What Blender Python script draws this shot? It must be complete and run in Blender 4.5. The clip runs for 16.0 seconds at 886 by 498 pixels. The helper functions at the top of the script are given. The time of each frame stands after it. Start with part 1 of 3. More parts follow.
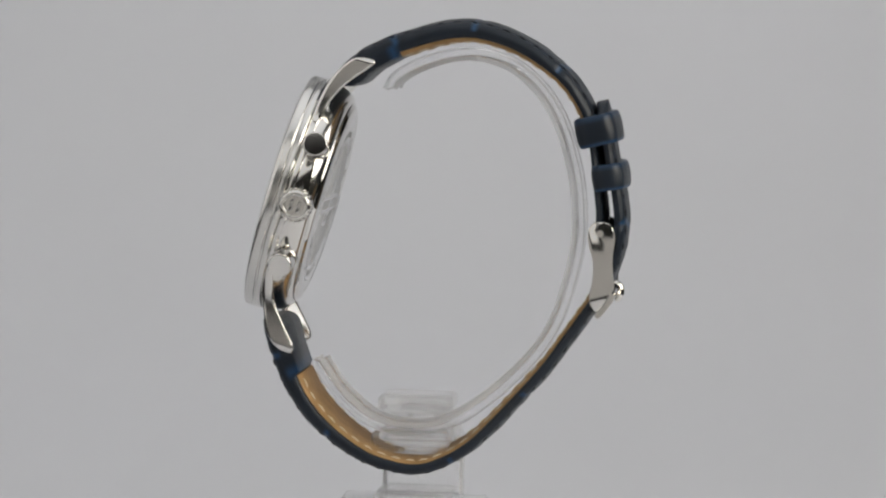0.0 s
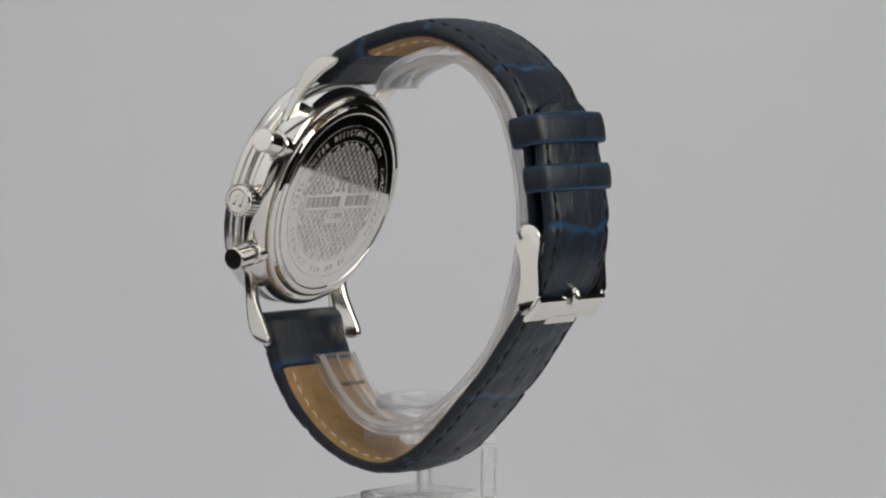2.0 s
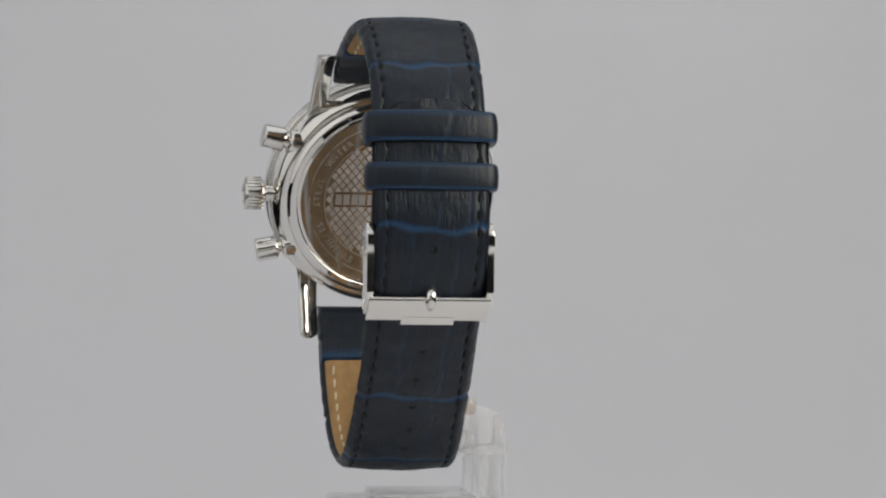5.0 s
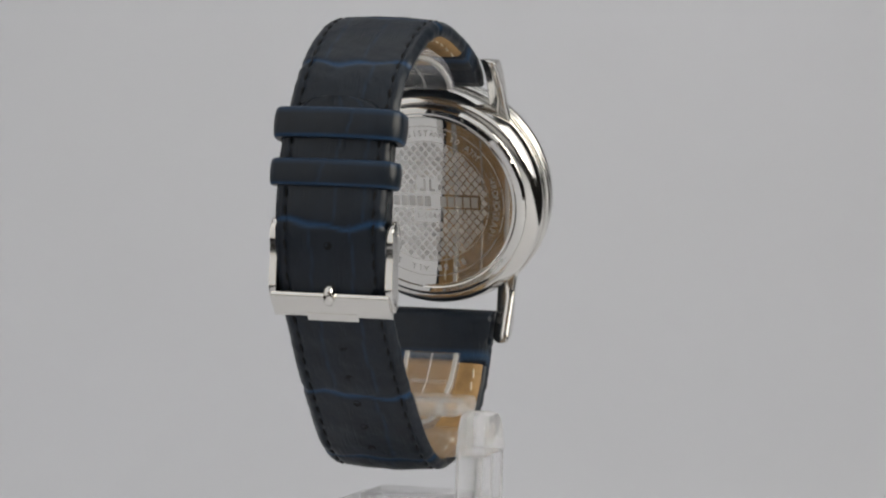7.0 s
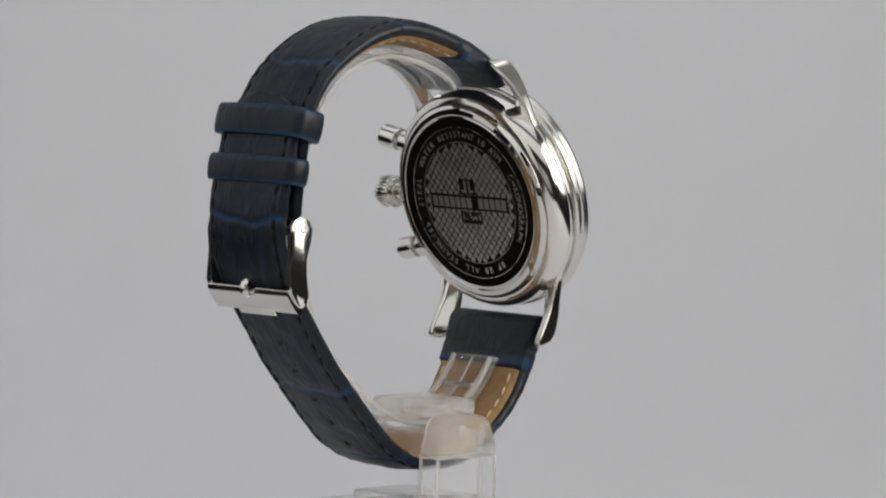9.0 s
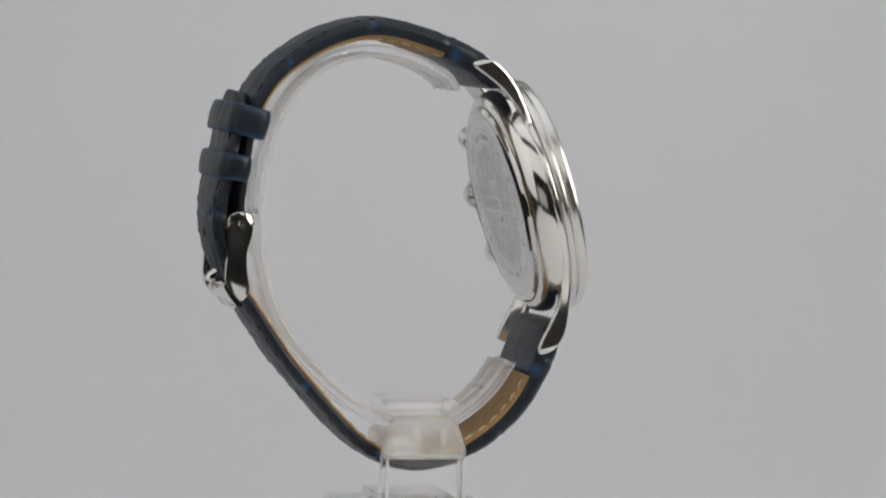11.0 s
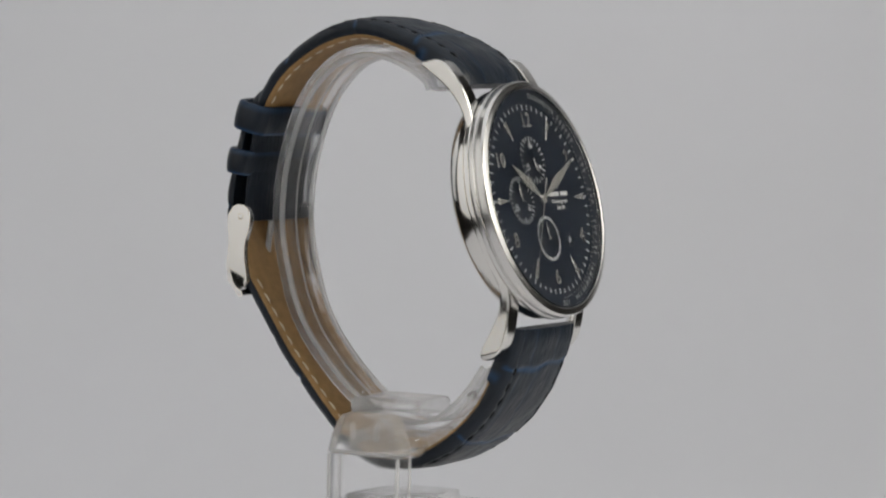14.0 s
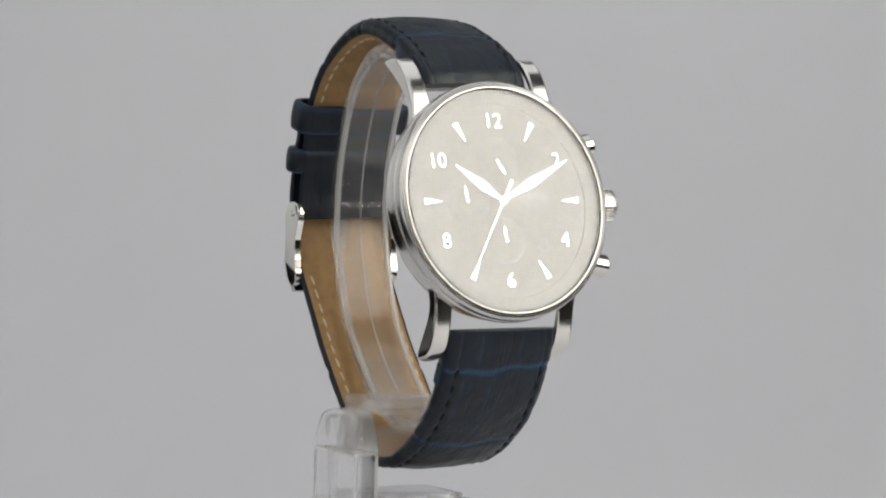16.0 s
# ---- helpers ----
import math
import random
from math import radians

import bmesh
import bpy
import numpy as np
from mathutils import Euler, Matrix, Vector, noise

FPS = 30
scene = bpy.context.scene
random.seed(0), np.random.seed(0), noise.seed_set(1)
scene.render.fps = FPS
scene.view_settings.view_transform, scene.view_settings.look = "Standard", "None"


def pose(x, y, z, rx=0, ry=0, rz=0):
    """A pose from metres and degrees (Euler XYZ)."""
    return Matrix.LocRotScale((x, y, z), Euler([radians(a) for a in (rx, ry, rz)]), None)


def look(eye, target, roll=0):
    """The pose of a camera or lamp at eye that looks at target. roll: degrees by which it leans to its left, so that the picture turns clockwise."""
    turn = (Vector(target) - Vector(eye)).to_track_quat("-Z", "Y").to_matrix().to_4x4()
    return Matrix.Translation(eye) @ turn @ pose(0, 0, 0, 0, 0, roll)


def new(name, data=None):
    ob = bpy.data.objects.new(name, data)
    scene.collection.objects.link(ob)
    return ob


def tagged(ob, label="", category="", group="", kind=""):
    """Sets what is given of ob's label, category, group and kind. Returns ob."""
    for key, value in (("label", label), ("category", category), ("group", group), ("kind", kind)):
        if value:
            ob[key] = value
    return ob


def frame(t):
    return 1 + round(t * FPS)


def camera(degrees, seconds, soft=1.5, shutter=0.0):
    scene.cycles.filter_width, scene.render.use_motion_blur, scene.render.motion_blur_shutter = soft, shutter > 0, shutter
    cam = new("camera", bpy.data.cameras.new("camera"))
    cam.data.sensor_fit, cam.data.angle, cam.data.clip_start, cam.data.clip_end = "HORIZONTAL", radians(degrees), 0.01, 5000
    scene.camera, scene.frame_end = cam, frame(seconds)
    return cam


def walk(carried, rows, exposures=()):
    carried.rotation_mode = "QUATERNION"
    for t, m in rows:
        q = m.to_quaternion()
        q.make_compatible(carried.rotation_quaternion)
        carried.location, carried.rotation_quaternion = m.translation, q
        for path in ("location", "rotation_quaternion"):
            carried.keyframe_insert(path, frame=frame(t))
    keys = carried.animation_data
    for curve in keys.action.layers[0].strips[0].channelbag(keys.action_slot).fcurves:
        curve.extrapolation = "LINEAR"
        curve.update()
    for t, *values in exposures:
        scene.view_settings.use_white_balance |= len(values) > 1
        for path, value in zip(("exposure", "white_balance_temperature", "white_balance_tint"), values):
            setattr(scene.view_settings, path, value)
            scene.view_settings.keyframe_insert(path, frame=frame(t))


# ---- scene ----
# The camera stands still before a turning wrist watch; lengths in the helpers are millimetres.
MM = 0.001
LIFT = 47.0                      # height of the turning stand's middle above the sheet
AXIS = -2.687                    # the watch's middle plane lies this far from the turning axis
EYE = (4.65 * MM, -698.6 * MM, (43.73 + LIFT) * MM)
AIM = (4.65 * MM, 0.0, LIFT * MM)

cam = camera(12.79, 16.0, soft=2.2)
walk(cam, [(0.0, look(EYE, AIM, 1.426)), (16.0, look(EYE, AIM, 1.426))], exposures=[(0.0, -1.07), (16.0, -1.07)])


# ---- materials ----
def material(name):
    m = bpy.data.materials.new(name)
    m.use_nodes = True
    nt = m.node_tree
    return m, nt, nt.nodes["Principled BSDF"]


def node(nt, kind, **values):
    n = nt.nodes.new(kind)
    for key, value in values.items():
        n.inputs[key].default_value = value
    return n


def noise_bump(nt, bsdf, scale, strength, distance=0.0001, detail=4.0):
    co = nt.nodes.new("ShaderNodeTexCoord")
    n = node(nt, "ShaderNodeTexNoise", Scale=scale, Detail=detail)
    b = node(nt, "ShaderNodeBump", Strength=strength, Distance=distance)
    nt.links.new(co.outputs["Object"], n.inputs["Vector"])
    nt.links.new(n.outputs["Fac"], b.inputs["Height"])
    nt.links.new(b.outputs["Normal"], bsdf.inputs["Normal"])
    return co, n, b


def ramp(nt, fac, stops):
    r = nt.nodes.new("ShaderNodeValToRGB")
    e = r.color_ramp.elements
    while len(e) < len(stops):
        e.new(0.5)
    for el, (p, c) in zip(e, stops):
        el.position, el.color = p, (*c, 1)
    nt.links.new(fac, r.inputs["Fac"])
    return r.outputs["Color"]


def metal(name, colour, rough, wear=0.03):
    m, nt, b = material(name)
    b.inputs["Metallic"].default_value = 1.0
    b.inputs["Base Color"].default_value = (*colour, 1)
    co = nt.nodes.new("ShaderNodeTexCoord")
    n = node(nt, "ShaderNodeTexNoise", Scale=400.0, Detail=3.0)
    mp = node(nt, "ShaderNodeMapRange")
    mp.inputs["To Min"].default_value, mp.inputs["To Max"].default_value = rough, rough + wear
    nt.links.new(co.outputs["Object"], n.inputs["Vector"])
    nt.links.new(n.outputs["Fac"], mp.inputs["Value"])
    nt.links.new(mp.outputs["Result"], b.inputs["Roughness"])
    return m


def tile_metal(name, colour, rough):
    """Matt metal whose joined pieces differ a little in brightness."""
    m = metal(name, colour, rough, 0.06)
    nt = m.node_tree
    geo = nt.nodes.new("ShaderNodeNewGeometry")
    c = ramp(nt, geo.outputs["Random Per Island"], [(0.0, tuple(v * 0.86 for v in colour)), (1.0, tuple(v * 1.08 for v in colour))])
    nt.links.new(c, nt.nodes["Principled BSDF"].inputs["Base Color"])
    return m


def leather(name, dark, crease, rough):
    """Glazed embossed leather: fine wrinkles along and across, and creases where the mesh carries them."""
    m, nt, b = material(name)
    co = nt.nodes.new("ShaderNodeTexCoord")
    cr = nt.nodes.new("ShaderNodeAttribute")
    cr.attribute_name = "crease"
    big = node(nt, "ShaderNodeTexNoise", Scale=160.0, Detail=5.0, Roughness=0.6)
    mp = nt.nodes.new("ShaderNodeMapping")
    mp.inputs["Scale"].default_value = (0.8, 1.7, 0.8)
    nt.links.new(co.outputs["Object"], mp.inputs["Vector"])
    nt.links.new(mp.outputs["Vector"], big.inputs["Vector"])
    base = ramp(nt, big.outputs["Fac"], [(0.3, dark), (0.75, tuple(c * 1.7 for c in dark))])
    mix = nt.nodes.new("ShaderNodeMix")
    mix.data_type = "RGBA"
    nt.links.new(cr.outputs["Fac"], mix.inputs["Factor"])
    nt.links.new(base, mix.inputs["A"])
    mix.inputs["B"].default_value = (*crease, 1)
    nt.links.new(mix.outputs["Result"], b.inputs["Base Color"])
    fine = node(nt, "ShaderNodeTexNoise", Scale=900.0, Detail=4.0)
    wr = node(nt, "ShaderNodeTexVoronoi", Scale=420.0)
    wr.feature = "DISTANCE_TO_EDGE"
    nt.links.new(co.outputs["Object"], fine.inputs["Vector"])
    nt.links.new(mp.outputs["Vector"], wr.inputs["Vector"])
    add = nt.nodes.new("ShaderNodeMath")
    add.operation = "MULTIPLY_ADD"
    add.inputs[1].default_value = 0.5
    nt.links.new(wr.outputs["Distance"], add.inputs[0])
    nt.links.new(big.outputs["Fac"], add.inputs[2])
    add2 = nt.nodes.new("ShaderNodeMath")
    add2.operation = "MULTIPLY_ADD"
    add2.inputs[1].default_value = 0.25
    nt.links.new(fine.outputs["Fac"], add2.inputs[0])
    nt.links.new(add.outputs[0], add2.inputs[2])
    # wrinkles that run along the strap, in patches
    al, ac = nt.nodes.new("ShaderNodeAttribute"), nt.nodes.new("ShaderNodeAttribute")
    al.attribute_name, ac.attribute_name = "along", "across"
    uv = nt.nodes.new("ShaderNodeCombineXYZ")
    nt.links.new(al.outputs["Fac"], uv.inputs["X"])
    nt.links.new(ac.outputs["Fac"], uv.inputs["Y"])
    st = nt.nodes.new("ShaderNodeMapping")
    st.inputs["Scale"].default_value = (0.16, 1.9, 1.0)
    nt.links.new(uv.outputs[0], st.inputs["Vector"])
    fold = node(nt, "ShaderNodeTexNoise", Scale=1.0, Detail=2.0, Roughness=0.5)
    nt.links.new(st.outputs["Vector"], fold.inputs["Vector"])
    patch = node(nt, "ShaderNodeTexNoise", Scale=0.22, Detail=1.0)
    nt.links.new(uv.outputs[0], patch.inputs["Vector"])
    lines = node(nt, "ShaderNodeMapRange")
    for key, value in (("From Min", 0.36), ("From Max", 0.5), ("To Min", 0.0), ("To Max", 1.0)):
        lines.inputs[key].default_value = value
    nt.links.new(fold.outputs["Fac"], lines.inputs["Value"])
    there = node(nt, "ShaderNodeMapRange")
    for key, value in (("From Min", 0.45), ("From Max", 0.62), ("To Min", 0.0), ("To Max", 1.1)):
        there.inputs[key].default_value = value
    nt.links.new(patch.outputs["Fac"], there.inputs["Value"])
    both = nt.nodes.new("ShaderNodeMath")
    both.operation = "MULTIPLY"
    nt.links.new(lines.outputs["Result"], both.inputs[0])
    nt.links.new(there.outputs["Result"], both.inputs[1])
    add3 = nt.nodes.new("ShaderNodeMath")
    add3.operation = "MULTIPLY_ADD"
    add3.inputs[1].default_value = 0.42
    nt.links.new(both.outputs[0], add3.inputs[0])
    nt.links.new(add2.outputs[0], add3.inputs[2])
    bp = node(nt, "ShaderNodeBump", Strength=0.34, Distance=0.0004)
    nt.links.new(add3.outputs[0], bp.inputs["Height"])
    nt.links.new(bp.outputs["Normal"], b.inputs["Normal"])
    mr = node(nt, "ShaderNodeMapRange")
    mr.inputs["To Min"].default_value, mr.inputs["To Max"].default_value = rough - 0.14, rough + 0.16
    nt.links.new(big.outputs["Fac"], mr.inputs["Value"])
    nt.links.new(mr.outputs["Result"], b.inputs["Roughness"])
    b.inputs["Specular IOR Level"].default_value = 0.36
    return m


def plain(name, colour, rough=0.5, metallic=0.0, scale=300.0, vary=0.12, bump=0.05):
    m, nt, b = material(name)
    b.inputs["Roughness"].default_value = rough
    b.inputs["Metallic"].default_value = metallic
    _, n, _ = noise_bump(nt, b, scale, bump)
    c = ramp(nt, n.outputs["Fac"], [(0.25, tuple(v * (1 - vary) for v in colour)), (0.75, tuple(min(1, v * (1 + vary)) for v in colour))])
    nt.links.new(c, b.inputs["Base Color"])
    return m


def glassy(name, colour, rough, ior, bump=0.0, clear=1.0, solid=1.0):
    m, nt, b = material(name)
    b.inputs["Base Color"].default_value = (*colour, 1)
    b.inputs["Transmission Weight"].default_value = clear
    b.inputs["Roughness"].default_value = rough
    b.inputs["IOR"].default_value = ior
    b.inputs["Alpha"].default_value = solid
    if bump:
        noise_bump(nt, b, 120.0, bump, 0.0005, 2.0)
    return m


def glow(name, colour, strength):
    m, nt, b = material(name)
    b.inputs["Base Color"].default_value = (0.8, 0.8, 0.8, 1)
    b.inputs["Emission Color"].default_value = (*colour, 1)
    b.inputs["Emission Strength"].default_value = strength
    return m


STEEL = metal("polished_steel", (0.76, 0.745, 0.715), 0.10, 0.05)
STEEL_LUG = metal("worn_polished_steel", (0.76, 0.745, 0.715), 0.12, 0.06)
STEEL_MATT = metal("etched_steel", (0.64, 0.635, 0.62), 0.24, 0.08)
STEEL_SATIN = metal("satin_steel", (0.70, 0.69, 0.67), 0.2, 0.06)
STEEL_TILE = tile_metal("matt_steel_tiles", (0.72, 0.715, 0.70), 0.27)
STEEL_DARK = metal("engraved_steel", (0.68, 0.67, 0.65), 0.03, 0.03)
STEEL_FILLED = metal("filled_steel", (0.62, 0.615, 0.60), 0.25, 0.08)
STEEL_BACK = metal("mirror_steel", (0.72, 0.71, 0.69), 0.02, 0.015)
NAVY = leather("navy_leather", (0.0046, 0.0085, 0.0150), (0.010, 0.046, 0.113), 0.40)
TAN = plain("tan_leather", (0.36, 0.215, 0.085), 0.62, 0, 500, 0.18, 0.25)
THREAD_DARK = plain("dark_thread", (0.002, 0.0025, 0.0035), 0.9, 0, 2000)
THREAD_PALE = plain("pale_thread", (0.62, 0.54, 0.40), 0.85, 0, 2000)
ACRYLIC = glassy("clear_acrylic", (0.98, 0.98, 0.98), 0.01, 1.35, 0.08, 0.95, 0.6)
ACRYLIC_EDGE = glassy("frosted_acrylic_edge", (0.95, 0.95, 0.95), 0.15, 1.3, 0.3, 0.58, 0.68)
ACRYLIC_BLOCK = glassy("scuffed_acrylic", (0.985, 0.985, 0.985), 0.03, 1.15, 0.2, 0.78, 0.7)
ACRYLIC_FOOT = glassy("polished_acrylic", (0.985, 0.985, 0.985), 0.0, 1.12, 0.03, 0.92, 0.7)
CRYSTAL = glassy("watch_glass", (1, 1, 1), 0.0, 1.6)
DIAL = plain("navy_dial", (0.006, 0.0125, 0.027), 0.45, 0.15, 2500, 0.1, 0.0)
DIAL_SUB = plain("navy_subdial", (0.006, 0.011, 0.022), 0.38, 0.2, 2500, 0.1, 0.0)
APPLIED = plain("silver_applique", (0.84, 0.84, 0.82), 0.22, 0.85, 2500, 0.03, 0.0)
PRINT_DIM = plain("grey_print", (0.42, 0.43, 0.43), 0.6, 0, 2500, 0.05)
PRINT = plain("white_print", (0.85, 0.86, 0.86), 0.6, 0, 2500, 0.05)
HOLE_SHADE = plain("hole_shade", (0.004, 0.004, 0.005), 0.9, 0, 900)
SHEET = plain("grey_sheet", (0.637, 0.642, 0.672), 0.9, 0, 8, 0.012, 0.0)
CEILING = plain("pale_ceiling_paint", (0.7, 0.7, 0.7), 0.9, 0, 4, 0.05)
ROOM = plain("dark_room_paint", (0.085, 0.078, 0.07), 0.9, 0, 4, 0.2)
HOUSING = plain("black_fabric", (0.02, 0.02, 0.02), 0.8, 0, 200)


# ---- mesh tools (millimetres) ----
def finish(name, bm, mat, parent=None, label="", smooth=True, sharp=35):
    bmesh.ops.recalc_face_normals(bm, faces=bm.faces)
    me = bpy.data.meshes.new(name)
    bm.to_mesh(me)
    bm.free()
    me.transform(Matrix.Scale(MM, 4))
    me.materials.append(mat)
    if smooth:
        me.polygons.foreach_set("use_smooth", [True] * len(me.polygons))
        me.set_sharp_from_angle(angle=radians(sharp))
    ob = new(name, me)
    if parent is not None:
        ob.parent = parent
    if label:
        ob["label"] = label
    return ob


def part(name, bm, mat, parent, label="", **more):
    return finish(name, bm, mat, parent, label, **more)


def spline(points, step):
    """Points evenly spaced along a smooth curve through the given ones (any dimension)."""
    p = np.array(points, float)
    p = np.vstack([2 * p[0] - p[1], p, 2 * p[-1] - p[-2]])
    out = []
    for i in range(1, len(p) - 2):
        a, b, c, d = p[i - 1:i + 3]
        for t in np.linspace(0, 1, 24, endpoint=False):
            out.append(0.5 * (2 * b + (c - a) * t + (2 * a - 5 * b + 4 * c - d) * t * t + (3 * b - a - 3 * c + d) * t ** 3))
    out.append(p[-2])
    out = np.array(out)
    s = np.concatenate([[0], np.cumsum(np.linalg.norm(np.diff(out[:, :2], axis=0), axis=1))])
    n = max(2, int(round(s[-1] / step)))
    at = np.linspace(0, s[-1], n + 1)
    return at, np.stack([np.interp(at, s, out[:, k]) for k in range(out.shape[1])], 1)


def tube_mesh(rings, closed_ends=True):
    """A mesh through rings of equal length."""
    bm = bmesh.new()
    vs = [[bm.verts.new(v) for v in r] for r in rings]
    n = len(rings[0])
    for a, b in zip(vs, vs[1:]):
        for k in range(n):
            bm.faces.new((a[k], a[(k + 1) % n], b[(k + 1) % n], b[k]))
    if closed_ends:
        bm.faces.new(vs[0])
        bm.faces.new(vs[-1][::-1])
    return bm


def lathe(profile, n=96, m=None):
    """A solid of revolution round z from (r, z) points, closed at the axis where r is 0."""
    bm = bmesh.new()
    rings = []
    for r, z in profile:
        if r < 1e-6:
            rings.append([bm.verts.new((0, 0, z))])
        else:
            rings.append([bm.verts.new((r * math.cos(2 * math.pi * k / n), r * math.sin(2 * math.pi * k / n), z)) for k in range(n)])
    for a, b in zip(rings, rings[1:]):
        for k in range(n):
            j = (k + 1) % n
            if len(a) == 1:
                bm.faces.new((a[0], b[j], b[k]))
            elif len(b) == 1:
                bm.faces.new((a[k], a[j], b[0]))
            else:
                bm.faces.new((a[k], a[j], b[j], b[k]))
    if m is not None:
        bm.transform(m)
    return bm


def block(x0, x1, y0, y1, z0, z1, bevel=0.5, segments=3, bm=None):
    bm = bm or bmesh.new()
    r = bmesh.ops.create_cube(bm, size=1, matrix=Matrix.Translation(((x0 + x1) / 2, (y0 + y1) / 2, (z0 + z1) / 2)) @ Matrix.Diagonal((x1 - x0, y1 - y0, z1 - z0, 1)))
    if bevel:
        edges = list({e for v in r["verts"] for e in v.link_edges})
        bmesh.ops.bevel(bm, geom=edges, offset=bevel, segments=segments, affect="EDGES", profile=0.5)
    return bm


def extrude_outline(points, z0, z1, bevel=0.0, m=None):
    """A plate from an outline in x, y between two heights."""
    bm = bmesh.new()
    lo = [bm.verts.new((x, y, z0)) for x, y in points]
    hi = [bm.verts.new((x, y, z1)) for x, y in points]
    n = len(points)
    bm.faces.new(lo[::-1])
    bm.faces.new(hi)
    for k in range(n):
        bm.faces.new((lo[k], lo[(k + 1) % n], hi[(k + 1) % n], hi[k]))
    if bevel:
        flat = [e for e in bm.edges if abs(e.verts[0].co.z - e.verts[1].co.z) < 1e-6]
        bmesh.ops.bevel(bm, geom=flat, offset=bevel, segments=2, affect="EDGES", profile=0.5)
    if m is not None:
        bm.transform(m)
    return bm


def join(target, other):
    """Adds the second mesh to the first."""
    me = bpy.data.meshes.new("tmp")
    other.to_mesh(me)
    other.free()
    target.from_mesh(me)
    bpy.data.meshes.remove(me)
    return target


def words(text, size, depth, m, align="CENTER"):
    """A mesh of built-in letters, at the pose m in millimetres."""
    cu = bpy.data.curves.new("letters", "FONT")
    cu.body, cu.size, cu.extrude = text, size, depth
    cu.align_x, cu.align_y, cu.resolution_u = align, "CENTER", 3
    ob = bpy.data.objects.new("letters", cu)
    scene.collection.objects.link(ob)
    me = bpy.data.meshes.new_from_object(ob.evaluated_get(bpy.context.evaluated_depsgraph_get()))
    bpy.data.objects.remove(ob)
    bm = bmesh.new()
    bm.from_mesh(me)
    bpy.data.meshes.remove(me)
    bpy.data.curves.remove(cu)
    bm.transform(m)
    return bm


def arc_words(text, radius, middle, span, size, depth, z, turn=1):
    """Letters set one by one round the axis, read from outside along +z; middle and span in degrees, clockwise from the top."""
    out = bmesh.new()
    n = len(text)
    for i, ch in enumerate(text):
        if ch == " ":
            continue
        a = radians(middle + span * ((i / (n - 1)) - 0.5)) if n > 1 else radians(middle)
        spot = Matrix.Translation((radius * math.sin(a), radius * math.cos(a), z)) @ Matrix.Rotation(-a, 4, "Z")
        join(out, words(ch, size, depth, spot))
    return out


# ---- the studio ----
def studio():
    # a plain sheet hangs behind the watch and runs out under it, far below
    prof = [(-420, -64), (0, -64), (250, -63), (420, -50), (560, -10), (650, 70), (700, 180), (715, 330), (715, 600), (715, 850)]
    _, p = spline(prof, 30)
    rings = []
    for y, z in p:
        wide = min(1.0, max(0.0, (y - 330) / 320))         # narrow on the table, wide where it hangs
        xs = np.linspace(-200 - 420 * wide, 301 + 319 * wide, 10)
        rings.append([(x, y, z) for x in xs] + [(x, y + 1.5, z - 1.5) for x in xs[::-1]])
    bm = tube_mesh(rings)
    tagged(finish("backdrop", bm, SHEET), "plain light grey paper sweep under and behind the watch", "backdrop", kind="structure")
    tagged(finish("pedestal", lathe(rounded([(0, 0), (17, 0), (17, -5), (15, -7), (15, -60), (17, -63.8), (0, -63.8)], 0.5), 48), SHEET),
           "slim pale round pedestal under the clear stand", "pedestal", kind="structure")
    tagged(finish("table", block(-200, 295, -415, 240, -100, -66.5, 2), HOUSING), "dark table under the paper sweep", "table", kind="structure")
    for name, x0, x1, y0, y1, z0, z1, mat in (("wall_north", -2400, 2400, 2000, 2100, -800, 1600, ROOM), ("wall_south", -2400, 2400, -2100, -2000, -800, 1600, ROOM),
                                              ("wall_east", 2300, 2400, -2000, 2000, -800, 1600, ROOM), ("wall_west", -2400, -2300, -2000, 2000, -800, 1600, ROOM),
                                              ("floor", -2300, 2300, -2000, 2000, -900, -800, ROOM), ("ceiling", -2400, 2400, -2100, 2100, 1600, 1700, CEILING)):
        w = finish(name, block(x0, x1, y0, y1, z0, z1, 0), mat, smooth=False)
        tagged(w, "plain painted surface of the dim studio room", "wall", kind="structure")


def softbox(place, target, width, height, roll, strength, colour, label, mat_name):
    """A fabric lamp box with a glowing diffuser, that looks at target; also used for the added fill panels."""
    box = new("softbox")
    box.matrix_world = look([v * MM for v in place], [v * MM for v in target], roll)
    w, h = width / 2, height / 2
    part("housing", block(-w - 2, w + 2, -h - 2, h + 2, 4, 30, 1.5), HOUSING, box)
    part("diffuser", block(-w, w, -h, h, -4, 3, 1.5), glow(mat_name, colour, strength), box, "evenly glowing white diffuser")
    # a pole behind the box, down to the floor or up to the ceiling
    back = box.matrix_world @ Vector((0, 0, 0.034))
    foot = -0.8 if place[2] < target[2] else 1.6
    bm = lathe([(0, 0), (9, 0), (9, abs(foot - back.z) / MM), (0, abs(foot - back.z) / MM)], 16)
    if foot < back.z:
        join(bm, lathe([(0, 12), (110, 8), (120, 0), (0, 0)], 32, Matrix.Translation((0, 0, abs(foot - back.z) / MM - 12))))
        bm.transform(Matrix.Rotation(math.pi, 4, "X"))
    bm.transform((Matrix.Scale(1 / MM, 4) @ box.matrix_world.inverted() @ Matrix.Translation(back) @ Matrix.Scale(MM, 4)))
    part("pole", bm, HOUSING, box, "thin black lamp pole")
    tagged(box, label, "studio light", "studio lights")
    return box


def around(azimuth, elevation, distance):
    """A place round the watch: azimuth in degrees clockwise from straight behind it."""
    a, e = radians(azimuth), radians(elevation)
    return distance * math.cos(e) * math.sin(a), distance * math.cos(e) * math.cos(a), 56 + distance * math.sin(e)


